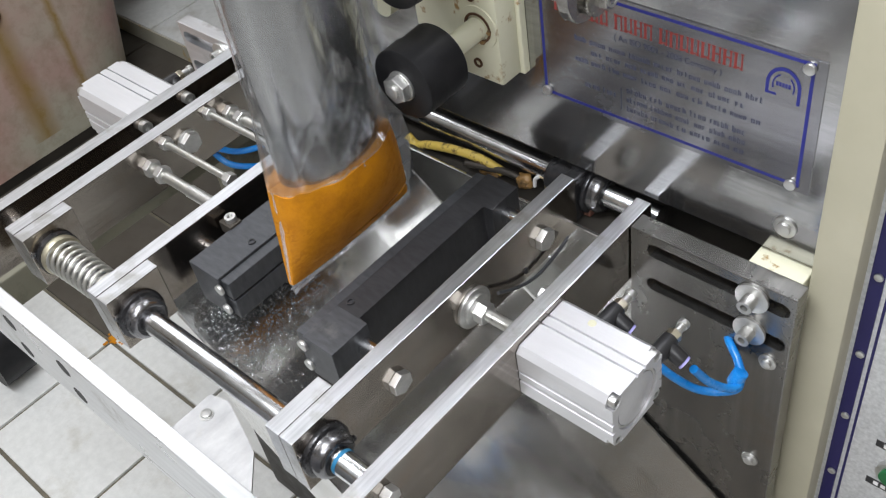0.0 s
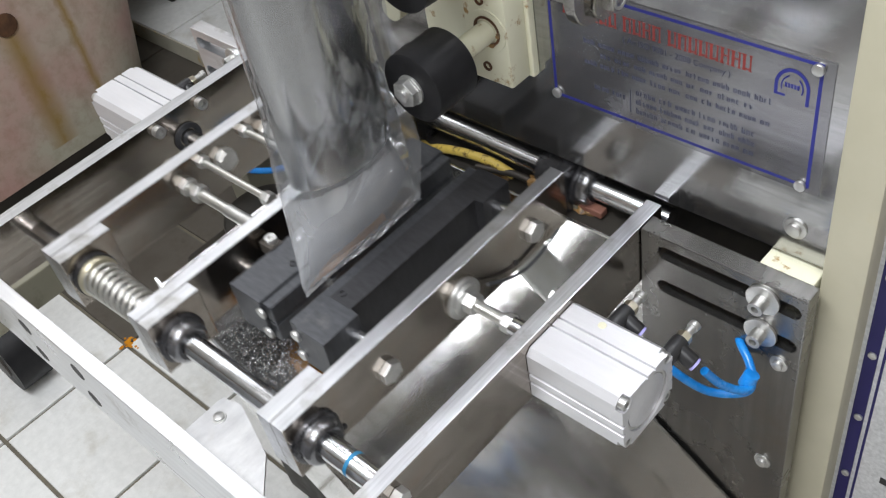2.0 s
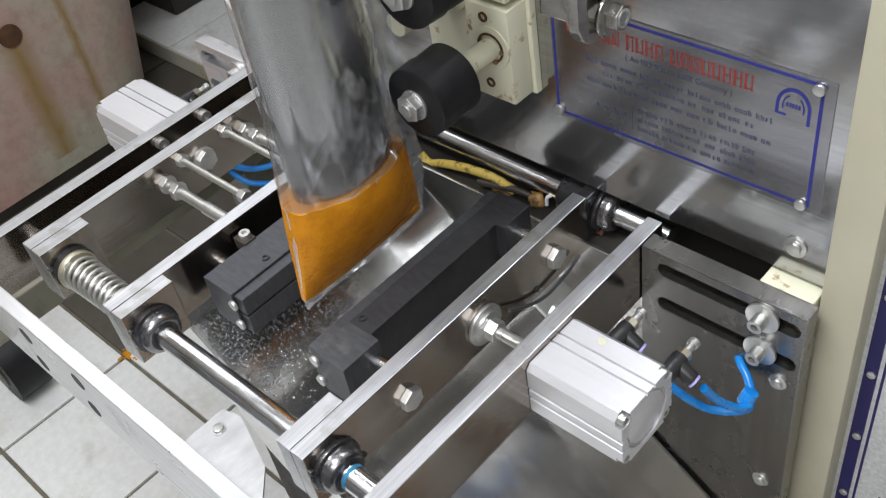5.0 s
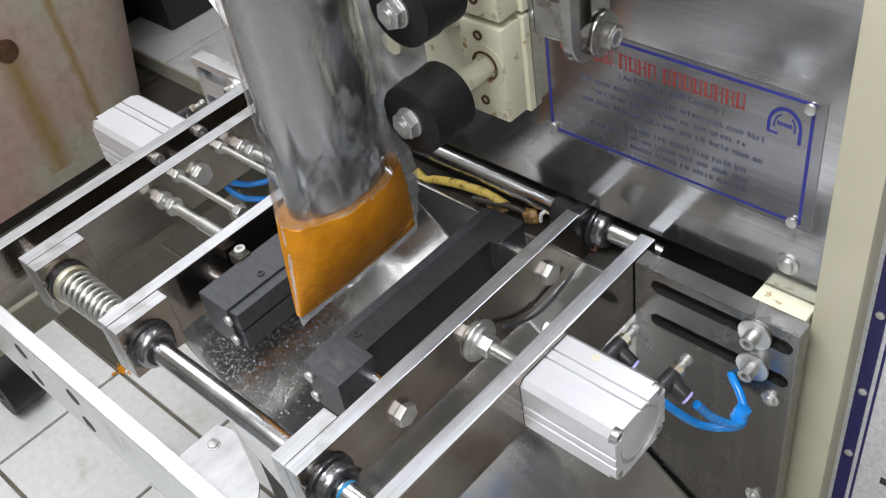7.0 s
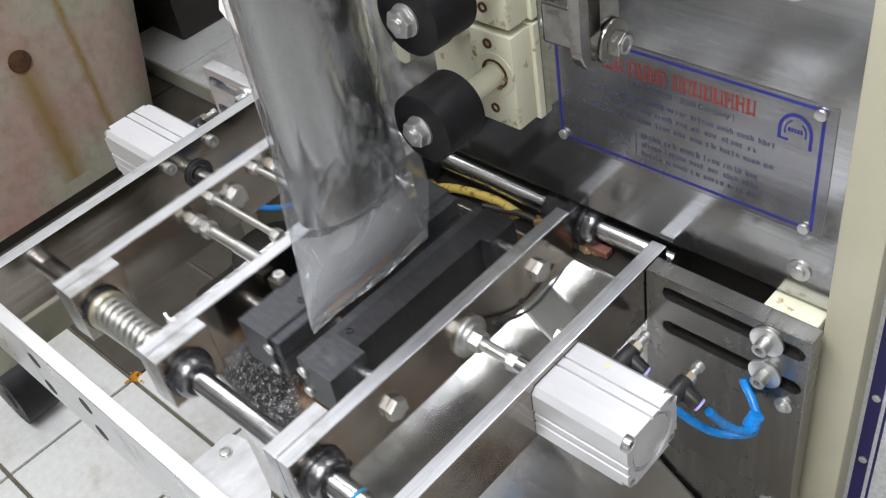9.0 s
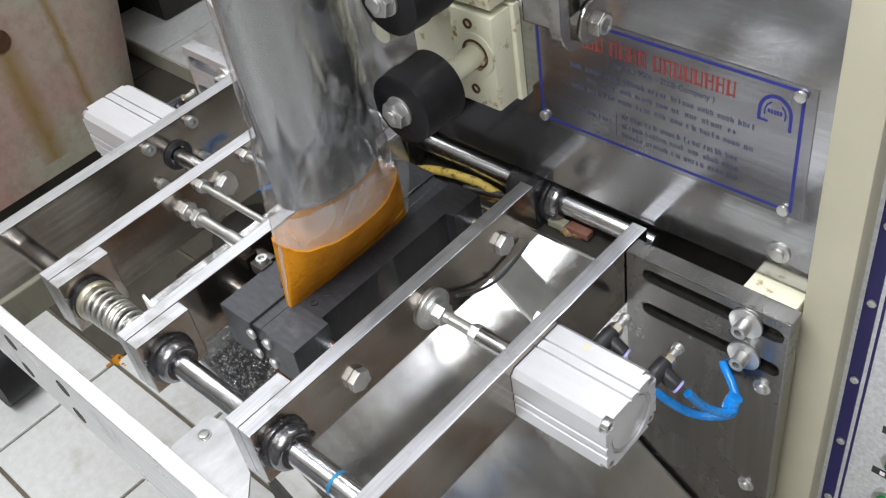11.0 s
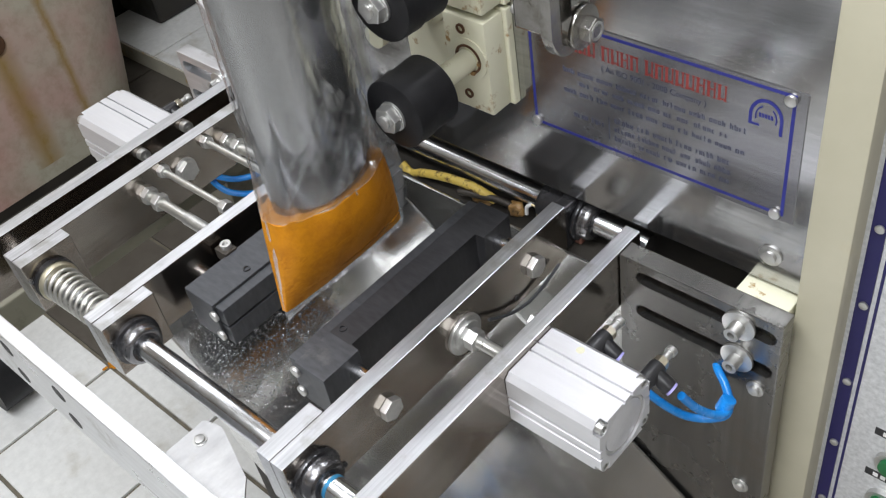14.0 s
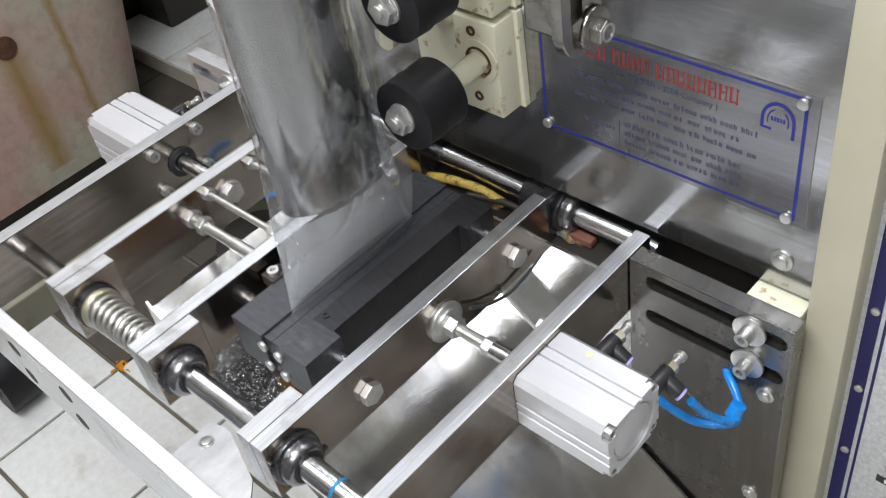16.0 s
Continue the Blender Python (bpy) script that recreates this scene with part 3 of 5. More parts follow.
part("film_foot", loft(film_section, [-0.029 + 0.004 * i for i in range(30)] + [0.0890], 144), FILM_LOW, SLEEVE, "clear flattened foot of the film tube", True)


# ---- pouches of powder ----
def powder_section(z, a):
    """The pillow that the powder fills; it presses against the film and thins towards its top."""
    half_y = film_half(z)
    q = min(0.999, (half_y - (0.0065 if math.sin(a) > 0 else 0.0012)) / half_y) * math.copysign(abs(math.sin(a)) ** 0.75, math.sin(a))
    around = math.atan2(q, math.copysign(math.sqrt(1 - q * q), math.cos(a)))
    x, y = film_section(z, around)
    ease = min(max((z - 0.066) / 0.021, 0.0), 1.0)
    return XS + (x - XS + math.copysign(0.0017, math.cos(a))) * (1 - 0.03 * ease * ease), y - 0.001


def clump(lo, hi, parent_label, heap=0.0, lean=False):
    """One charge of powder between two levels; heap raises its top towards the ends."""
    c = thing("spice_powder", (XS, YC, lo), parent_label, "powder", "powder charges", "stuff")
    bm = bmesh.new()
    seg, n = 64, 12
    loops = []
    for k in range(n + 1):
        row = []
        for i in range(seg):
            a = 2 * math.pi * i / seg
            end = max(0.0, -math.sin(a)) ** 1.3 if lean else abs(math.sin(a)) ** 3
            top = hi - heap * (1 - end) + 0.004 * noise.noise(Vector((math.cos(a) * 3, math.sin(a) * 3, hi * 40)))
            z = lo + (top - lo) * k / n
            row.append(bm.verts.new((*powder_section(z, a), z)))
        loops.append(row)
    for p, q in zip(loops, loops[1:]):
        for i in range(seg):
            bm.faces.new((p[i], p[(i + 1) % seg], q[(i + 1) % seg], q[i]))
    bm.faces.new(loops[0])
    mid = sum((v.co for v in loops[-1]), Vector()) / seg
    mid.z = hi - heap * 1.3 + 0.004
    m = bm.verts.new(mid)
    for i in range(seg):
        bm.faces.new((loops[-1][i], loops[-1][(i + 1) % seg], m))
    part("heap", bm, POWDER, c, smooth=True)
    return c


def sealed_end():
    """The crimped seal across the foot of a pouch, with fine ribs."""
    p = thing("pouch", (XS, YC, -0.03), "crimped clear seal and skin of a film pouch", "pouch", "pouches")
    bm = bmesh.new()
    n = 90
    rows = []
    for j in range(10):
        z = -0.036 + 0.0018 * j
        rows.append([bm.verts.new((XS + 0.0016 * (j % 2) + 0.0010 * noise.noise(Vector((i * 0.2, j * 0.7, 3))), YC - 0.087 + 0.172 * i / n, z + 0.002 * math.sin(i * 0.09))) for i in range(n + 1)])
    for a, b in zip(rows, rows[1:]):
        for i in range(n):
            bm.faces.new((a[i], a[i + 1], b[i + 1], b[i]))
    part("seal", bm, FILM_SEAL, p)

    def skin(z, a):
        x, y = film_section(z, a)
        return x + 0.0014 * math.cos(a), y + 0.0014 * math.sin(a)

    part("skin", loft(skin, [0.089 + 0.006 * i for i in range(12)], 96), FILM_SKIN, p, "clear film skin", True)
    return p


LEVELS = [(-0.021, 0.040, 0.048), (-0.004, 0.058, 0.015), (0.036, 0.0890, 0.0)]
FILL = [[clump(lo, hi, "loose orange spice powder settled inside a clear film pouch", heap, heap > 0.04) for lo, hi, heap in LEVELS] for k in range(3)]


def trickle(at):
    """The first grains that run down ahead of a charge and stick in the foot of the film."""
    c = thing("spice_powder", at, "small first trickle of orange powder in the film foot", "powder", "powder charges", "stuff")
    bm = bmesh.new()
    rng = random.Random(5)
    for k in range(18):
        r = rng.uniform(0.0012, 0.0034)
        m = Matrix.Translation((at[0] + rng.uniform(0, 0.003), at[1] + rng.gauss(0, 0.0042), at[2] + abs(rng.gauss(0, 0.0035)))) @ Matrix.Diagonal((r * 0.5, r * 1.3, r, 1))
        bmesh.ops.create_icosphere(bm, subdivisions=1, radius=1.0, matrix=m)
    part("grains", bm, POWDER, c, smooth=True)
    return c


TRICKLES = [trickle((-0.2045, -0.1865, 0.0060)) for k in range(2)]
POUCHES = [sealed_end() for k in range(3)]


# ---- floor, surroundings ----
def tiles():
    """Square floor tiles with open joints; the nearer ones are pieces of their own."""
    s, g = 0.296, 0.004
    me = bpy.data.meshes.new("tile")
    bm = box(g, s - g, g, s - g, -0.02, 0.0, 0.0016)
    bm.to_mesh(me)
    bm.free()
    me.materials.append(TILE)
    # near-black copies: the shade beside the machine is put into these tiles' colour
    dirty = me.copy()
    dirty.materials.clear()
    dirty.materials.append(SHADE_TILE)
    rest = bmesh.new()
    rng = random.Random(4)
    for i in range(-8, 13):
        for j in range(-10, 9):
            x, y = -1.155 + s * i, -0.155 + s * j
            if -5 <= i <= 4 and -4 <= j <= 5:
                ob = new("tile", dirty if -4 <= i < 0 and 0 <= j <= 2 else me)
                ob.parent = FLOOR_OB
                ob.location = (x, y, FLOOR + rng.uniform(-0.0008, 0.0008))
            elif x > -3.2 and x + s < 2.6 and y > -3.0 and y + s < 2.4:
                box(x + g, x + s - g, y + g, y + s - g, FLOOR - 0.02, FLOOR, 0.0, rest)
    ob = part("tile_field", rest, TILE, FLOOR_OB)
    ob["kind"] = "stuff"


tiles()


FLARE = 0.20


def surroundings():
    # rounded pillar-like cabinet with rust marks
    r, n = 0.20, 10
    pts = [(-2.9, -1.3), (-1.8, -1.3)]
    pts += [(-1.8 - r + r * math.cos(a), 0.46 - r + r * math.sin(a)) for a in [i * math.pi / 2 / n for i in range(n + 1)]]
    pts += [(-2.9, 0.46)]
    c = thing("cabinet", (-2.3, -0.4, FLOOR), "pale pinkish painted cabinet with rust streaks and rounded corner", "cabinet")
    bm = outline(pts, "z", FLOOR + 0.03, 1.1)
    for v in bm.verts:
        if v.co.y > 0.1:
            v.co.y += FLARE * (v.co.z - FLOOR)
    part("body", bm, STAINED, c, smooth=True)
    # near-black recessed base stands in for the shadow line under the cabinet
    part("shadow_line", outline([(x * 0.985 - 0.03, y * 0.97 - 0.01) for x, y in pts], "z", FLOOR, FLOOR + 0.03), DARK, c)
    part("rusty_bolt", rod((-1.8, 0.136, -0.404), (-1.794, 0.136, -0.404), 0.028, 20, bevel=0.002), RUST, c, "rusted bolt head", True)
    # raised tiled step behind
    st = thing("floor_step", (-1.6, 1.1, FLOOR), "raised tiled floor step with stained edge", "step", "", "structure")
    part("core", box(-2.32, -0.75, 0.605, 1.8, FLOOR, FLOOR + 0.045), GROUT, st)
    for i in range(5):
        for j in range(4):
            x, y = -2.31 + 0.31 * i, 0.60 + 0.30 * j
            part("tile", box(x, x + 0.304, y, y + 0.294, FLOOR + 0.045, FLOOR + 0.056, 0.0012), TILE, st)
    part("edge_tile", box(-2.31, -0.76, 0.596, 0.604, FLOOR + 0.001, FLOOR + 0.052, 0.001), TILE_OLD, st, "stained edge tiles")
    # near-black boxes added to fill the dark area beyond the step
    d = thing("dark_area_box", (-2.7, 1.2, FLOOR), "near-black box added for the dark area behind the step", "cabinet")
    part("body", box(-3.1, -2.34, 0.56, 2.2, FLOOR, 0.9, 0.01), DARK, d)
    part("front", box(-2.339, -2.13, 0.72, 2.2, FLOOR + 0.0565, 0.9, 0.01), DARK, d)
    # wheel
    w = thing("castor_wheel", (-1.27, -0.325, FLOOR), "dark worn rubber castor wheel on the tiled floor", "wheel")
    ty = part("tyre", ring((-1.27, -0.36, FLOOR + 0.085), (-1.27, -0.29, FLOOR + 0.085), 0.045, 0.085, 36), RUBBER, w, smooth=True)
    part("hub", rod((-1.27, -0.365, FLOOR + 0.085), (-1.27, -0.285, FLOOR + 0.085), 0.047, 28, bevel=0.004), DARKMETAL, ty, smooth=True)
    part("fork", outline([(-1.37, FLOOR + 0.20), (-1.19, FLOOR + 0.20), (-1.24, FLOOR + 0.09), (-1.28, FLOOR + 0.09)], "y", -0.282, -0.276, 0.001), DARKMETAL, w)
    # base rail, and an added near-black box for the shade below the bars
    b = thing("base_rail", (-0.66, -0.2, -0.30), "cream painted base rail below the frame, shade in its colour", "rail")
    part("rail", box(-0.70, -0.62, -0.46, 0.038, -0.169, -0.121, 0.003), DIM_CREAM, b)
    part("leg", box(-0.70, -0.64, -0.02, 0.036, FLOOR, -0.169, 0.003), DIM_CREAM, b)
    m = thing("shade_box", (-0.5, -0.1, FLOOR), "near-black box added for the shade under the sliding bars", "housing")
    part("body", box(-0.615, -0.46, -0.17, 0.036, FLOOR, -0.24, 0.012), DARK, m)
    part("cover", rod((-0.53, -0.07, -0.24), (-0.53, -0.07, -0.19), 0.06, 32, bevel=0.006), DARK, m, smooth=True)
    # sheet wing beside the film
    g = thing("side_sheet", (-0.6, 0.03, 0.10), "bright stainless sheet wing beside the film tube", "sheet")
    bm = bmesh.new()
    top = [Vector(p) for p in [(-0.743, 0.101, 0.084), (-0.711, 0.068, 0.057), (-0.611, 0.039, 0.032), (-0.564, 0.04, 0.034), (-0.633, 0.121, 0.101)]]
    vs = [bm.verts.new(p) for p in top]
    ws = [bm.verts.new(p + Vector((0, 0.0019, -0.0023))) for p in top]
    bm.faces.new(vs)
    bm.faces.new(ws[::-1])
    for i in range(5):
        bm.faces.new((vs[i], ws[i], ws[(i + 1) % 5], vs[(i + 1) % 5]))
    part("sheet", bm, WINGM, g)


def more_materials():
    global WINGM, STAINED, RUST, TILE_OLD, DARKMETAL, DIM_CREAM, GREEN, WHITEINK
    m, nt, b = nodes_of("stained_pale_paint")
    v = coords(nt, (1, 1, 1))
    n1 = add(nt, "ShaderNodeTexNoise", Scale=2.2, Detail=6.0)
    n2 = add(nt, "ShaderNodeTexNoise", Scale=26.0, Detail=8.0, Roughness=0.7)
    nt.links.new(v, n1.inputs["Vector"])
    nt.links.new(v, n2.inputs["Vector"])
    base = ramp(nt, n1.outputs["Fac"], [(0.46, (0.40, 0.385, 0.31)), (0.64, (0.43, 0.255, 0.225))])
    fine = ramp(nt, n2.outputs["Fac"], [(0.30, (0.78, 0.76, 0.70)), (0.55, (1, 1, 1))])
    mul = nt.nodes.new("ShaderNodeMix")
    mul.data_type, mul.blend_type = "RGBA", "MULTIPLY"
    mul.inputs[0].default_value = 1.0
    nt.links.new(base, mul.inputs[6])
    nt.links.new(fine, mul.inputs[7])
    # rust run below the bolt
    sep = nt.nodes.new("ShaderNodeSeparateXYZ")
    nt.links.new(v, sep.inputs[0])

    def math_node(op, a, b2):
        n = nt.nodes.new("ShaderNodeMath")
        n.operation = op
        for k, val in enumerate((a, b2)):
            if isinstance(val, (int, float)):
                n.inputs[k].default_value = val
            else:
                nt.links.new(val, n.inputs[k])
        return n.outputs[0]

    wob = math_node("MULTIPLY", n2.outputs["Fac"], 0.03)
    total = None
    for y0, z0, z1, half in ((0.136, -0.404, -0.751, 0.045), (0.276, -0.154, -0.701, 0.016)):
        dy = math_node("ABSOLUTE", math_node("SUBTRACT", math_node("SUBTRACT", sep.outputs[1], wob), y0 + 0.4 - 0.015), 0)
        side = math_node("SUBTRACT", 1.0, math_node("MINIMUM", math_node("DIVIDE", dy, half), 1.0))
        down = math_node("MULTIPLY", math_node("LESS_THAN", sep.outputs[2], z0 - FLOOR), math_node("GREATER_THAN", sep.outputs[2], z1 - FLOOR))
        one = math_node("MULTIPLY", side, down)
        total = one if total is None else math_node("MAXIMUM", total, one)
    mx = nt.nodes.new("ShaderNodeMix")
    mx.data_type = "RGBA"
    nt.links.new(math_node("MULTIPLY", total, math_node("ADD", n2.outputs["Fac"], 0.3)), mx.inputs[0])
    nt.links.new(mul.outputs[2], mx.inputs[6])
    mx.inputs[7].default_value = (0.24, 0.15, 0.025, 1)
    nt.links.new(mx.outputs[2], b.inputs["Base Color"])
    b.inputs["Roughness"].default_value = 0.55
    STAINED = m
    WINGM = surface("bright_sheet", (0.76, 0.76, 0.76), (0.84, 0.84, 0.84), (0.3, 0.45), 0.25, (4, 200, 4), 8, 0.05, 120)
    RUST = surface("rust", (0.05, 0.022, 0.010), (0.11, 0.05, 0.02), (0.8, 0.95), 0.0, (60, 60, 60), 40, 0.5, 150)
    TILE_OLD = surface("stained_edge_tile", (0.40, 0.38, 0.30), (0.50, 0.48, 0.40), (0.4, 0.6), 0.0, (12, 12, 12), 9, 0.1, 90, dirt=(0.46, 0.27, 0.03), dirt_at=(0.54, 0.62))
    DARKMETAL = surface("dark_greasy_metal", (0.03, 0.026, 0.022), (0.07, 0.06, 0.05), (0.35, 0.6), 0.4, (40, 40, 40), 20, 0.2, 200)
    # cream paint darkened to the tone it takes in shade
    DIM_CREAM = surface("dim_cream_paint", (0.20, 0.19, 0.14), (0.26, 0.25, 0.19), (0.5, 0.7), 0.0, (8, 8, 8), 14, 0.1, 120, dirt=(0.10, 0.08, 0.05), dirt_at=(0.55, 0.75))
    GREEN = surface("green_button", (0.008, 0.10, 0.03), (0.012, 0.13, 0.04), (0.25, 0.35), 0.0)
    WHITEINK = surface("white_print", (0.70, 0.70, 0.70), (0.76, 0.76, 0.76), (0.4, 0.5), 0.0)


more_materials()
surroundings()


# ---- frame details ----
def frame_details():
    f = FRAME
    for x, z in ((0.148, -0.020), (0.149, -0.064)):
        part("washer", rod((x, 0.011, z), (x, 0.008, z), 0.0165, 30, bevel=0.0006), BOLT, f, smooth=True)
        cap_screw((x, 0.008, z), (0, -1, 0), 0.0072, 0.013, f)
    for x, z in ((-0.617, -0.020),):
        part("washer", rod((x, 0.011, z), (x, 0.008, z), 0.0145, 30, bevel=0.0006), BOLT, f, smooth=True)
        cap_screw((x, 0.008, z), (0, -1, 0), 0.0068, 0.012, f)
    for y in (-0.084, -0.150):
        cap_screw((-0.568, y, -0.012), (1, 0, 0), 0.0075, 0.009, f)
        cap_screw((-0.568, y, -0.068), (1, 0, 0), 0.0075, 0.009, f)
    part("rod_bush", ring((-0.568, -0.115, -0.045), (-0.565, -0.115, -0.045), 0.0125, 0.0195, 32), GUNDARK, f, smooth=True)
    part("rod_bush", ring((0.0, -0.130, -0.045), (-0.003, -0.130, -0.045), 0.0105, 0.018, 32), GUNDARK, f, smooth=True)
    hex_bolt((0.0, -0.098, -0.010), (-1, 0, 0), 0.0075, 0.006, f)
    hex_bolt((0.0, -0.160, -0.066), (-1, 0, 0), 0.0075, 0.006, f)
    hex_bolt((0.017, -0.335, -0.018), (1, 0, 0), 0.0085, 0.010, f)
    hex_bolt((0.017, -0.335, -0.050), (1, 0, 0), 0.0085, 0.010, f)
    part("corner_plate", outline([(-0.236, -0.423), (-0.236, -0.340), (-0.214, -0.334), (-0.148, -0.358), (-0.080, -0.423)], "z", -0.084, -0.0805), SCUFFED, f, "scuffed aluminium corner plate")
    part("slotted_screw", rod((-0.219, -0.358, -0.0805), (-0.219, -0.358, -0.077), 0.0055, 24, bevel=0.0015), BOLT, f, smooth=True)
    part("slotted_screw", rod((-0.219, -0.358, -0.0805), (-0.219, -0.358, -0.0795), 0.0074, 24), BOLT, f, smooth=True)
    part("ink_ring", ring((-0.045, -0.33, -0.037), (-0.041, -0.33, -0.037), 0.0121, 0.01245, 40), BLUEMARK, f, "blue marking ink ring", True)


frame_details()


def panel_screw(x, y, z, r=0.009):
    s = thing("panel_screw", (x, y, z), "domed steel screw with washer on the panel", "screw", "panel screws")
    part("washer", rod((x, y, z), (x, y - 0.002, z), r, 26, bevel=0.0004), BOLT, s, smooth=True)
    bm = rod((x, y - 0.002, z), (x, y - 0.006, z), r * 0.62, 24, bevel=0.0018)
    part("head", bm, BOLT, s, smooth=True)


panel_screw(0.150, PANEL_Y, 0.034, 0.011)
panel_screw(0.170, 0.011, -0.096)
panel_screw(0.166, 0.011, -0.262)


# ---- name plate ----
def name_plate():
    y = PANEL_Y
    p = thing("name_plate", (0.025, y, 0.148), "brushed steel maker's plate with blue border and red heading", "name plate")
    x0, x1, z0, z1 = -0.110, 0.166, 0.079, 0.212
    pl = part("plate", box(x0, x1, y - 0.0012, y, z0, z1), PLATE, p)
    f = y - 0.0012
    t = 0.0030
    bx0, bx1, bz0, bz1 = -0.1085, 0.157, 0.084, 0.209
    for r in ((bx0, bx1, bz0, bz0 + t), (bx0, bx1, bz1 - t, bz1), (bx0, bx0 + t, bz0 + t, bz1 - t), (bx1 - t, bx1, bz0 + t, bz1 - t)):
        part("border_line", box(r[0], r[1], f - 0.0002, f, r[2], r[3]), BLUEINK, pl)
    rng = random.Random(7)
    # heading: upright strokes with small feet, two or three to a letter
    x = -0.091
    for word in (6, 4, 8):
        for k in range(word):
            w, h, heading = 0.0078, 0.0152, bmesh.new()
            for sx, sw in ((0.0, 0.0024), (w - 0.0016, 0.0014)):
                box(x + sx, x + sx + sw, f - 0.0002, f, 0.1815, 0.1815 + h, 0.0, heading)
                for zf in (0.1815, 0.1815 + h - 0.0009):
                    box(x + sx - 0.0007, x + sx + sw + 0.0007, f - 0.0003, f - 0.0002, zf, zf + 0.0009, 0.0, heading)
            zb = 0.1815 + h * rng.choice((0.08, 0.5, 0.88))
            box(x + 0.0024, x + w - 0.0016, f - 0.0003, f - 0.0002, zb, zb + 0.0012, 0.0, heading)
            part("heading_letter", heading, RED, pl, "red heading bar")
            x += w + 0.0022
        x += 0.0052

    def words(xa, xb, zc, h, mat=None):
        bm = bmesh.new()
        x = xa
        while x < xb - 0.004:
            w = min(rng.uniform(0.010, 0.024), xb - x)
            n = max(2, int(w / 0.0036))
            for i in range(n):
                hh, xl, wl = h * rng.choice((0.75, 0.75, 0.75, 1.05)), x + i * w / n, w / n * 0.74
                zl = zc - h / 2
                box(xl, xl + wl * 0.36, f - 0.0002, f, zl, zl + hh, 0.0, bm)
                if rng.random() < 0.7:
                    box(xl + wl * 0.68, xl + wl, f - 0.0002, f, zl, zl + h * 0.75, 0.0, bm)
                for lift in rng.sample((0.0, 0.3, 0.62), 2):
                    box(xl + wl * 0.36, xl + wl * 0.68, f - 0.0002, f, zl + h * lift, zl + h * (lift + 0.14), 0.0, bm)
            x += w + 0.0032
        part("print_line", bm, mat or INK, pl)

    for xa, xb, zc, h in ((-0.070, 0.119, 0.159, 0.0055), (-0.052, 0.103, 0.148, 0.0055), (-0.070, 0.118, 0.1365, 0.0055), (-0.060, -0.024, 0.111, 0.006), (-0.014, 0.106, 0.1205, 0.0060), (-0.014, 0.106, 0.1102, 0.0060), (-0.014, 0.106, 0.0998, 0.0060)):
        words(xa, xb, zc, h)
    part("rule", box(-0.0205, -0.0197, f - 0.0002, f, 0.096, 0.121), INK, p)
    cu = bpy.data.curves.new("line", "FONT")
    cu.body, cu.size, cu.extrude = "( An ISO 9001 - 2008 Company )", 0.0088, 0.0001
    tmp = new("line", cu)
    bpy.context.view_layer.update()
    me = bpy.data.meshes.new_from_object(tmp.evaluated_get(bpy.context.evaluated_depsgraph_get()))
    bpy.data.objects.remove(tmp)
    wide = max(v.co.x for v in me.vertices)
    me.transform(Matrix.Translation((-0.027, f - 0.0002, 0.1705)) @ Matrix.Rotation(radians(90), 4, "X") @ Matrix.Diagonal((0.106 / wide, 1, 1, 1)))
    bm = bmesh.new()
    bm.from_mesh(me)
    part("print_line", bm, INK, pl)
    # emblem: an open blue arch with a badge and a bar
    bm = bmesh.new()
    cx, cz = 0.133, 0.179
    n = 20
    for r0, r1, lo, hi in ((0.0122, 0.0150, 0.0, 1.0), (0.0085, 0.0096, -0.12, 0.30), (0.0085, 0.0096, 0.62, 1.1)):
        for k in range(n):
            a0, a1 = math.pi * (lo + (hi - lo) * k / n), math.pi * (lo + (hi - lo) * (k + 1) / n)
            vs = [bm.verts.new((cx + r * math.cos(a), f - 0.0003, cz + r * 1.2 * math.sin(a))) for r, a in ((r0, a0), (r1, a0), (r1, a1), (r0, a1))]
            bm.faces.new(vs)
    box(cx - 0.015, cx - 0.0122, f - 0.0002, f, cz - 0.010, cz - 0.0002, 0.0, bm)
    box(cx + 0.0122, cx + 0.015, f - 0.0002, f, cz - 0.0135, cz - 0.0002, 0.0, bm)
    box(cx - 0.0122, cx - 0.0055, f - 0.0002, f, cz - 0.010, cz - 0.0078, 0.0, bm)
    for k in range(5):
        box(cx - 0.0062 + 0.0026 * k, cx - 0.0044 + 0.0026 * k, f - 0.0002, f, cz - 0.0005, cz + 0.0035, 0.0, bm)
    part("emblem", bm, BLUEINK, pl)
    for x, z in ((-0.105, 0.0875), (0.153, 0.204), (0.150, 0.0855), (-0.104, 0.205)):
        part("plate_screw", rod((x, f, z), (x, f - 0.004, z), 0.0052, 24, bevel=0.0014), BOLT, p, smooth=True)


PLATE = surface("brushed_plate", (0.23, 0.23, 0.245), (0.32, 0.32, 0.335), (0.16, 0.30), 0.9, (6, 6, 240), 7, 0.05, 200)
name_plate()


# ---- slotted arm and shaft in front of the plate ----
CAKED = surface("caked_brown_grease", (0.16, 0.085, 0.025), (0.34, 0.20, 0.07), (0.3, 0.6), 0.0, (90, 90, 90), 50, 0.5, 300, dirt=(0.05, 0.03, 0.015), dirt_at=(0.5, 0.65))
WORN = surface("worn_plated_steel", (0.34, 0.33, 0.31), (0.46, 0.45, 0.43), (0.16, 0.3), 1.0, (60, 60, 60), 40, 0.06, 300, dirt=(0.22, 0.20, 0.17), dirt_at=(0.52, 0.7))


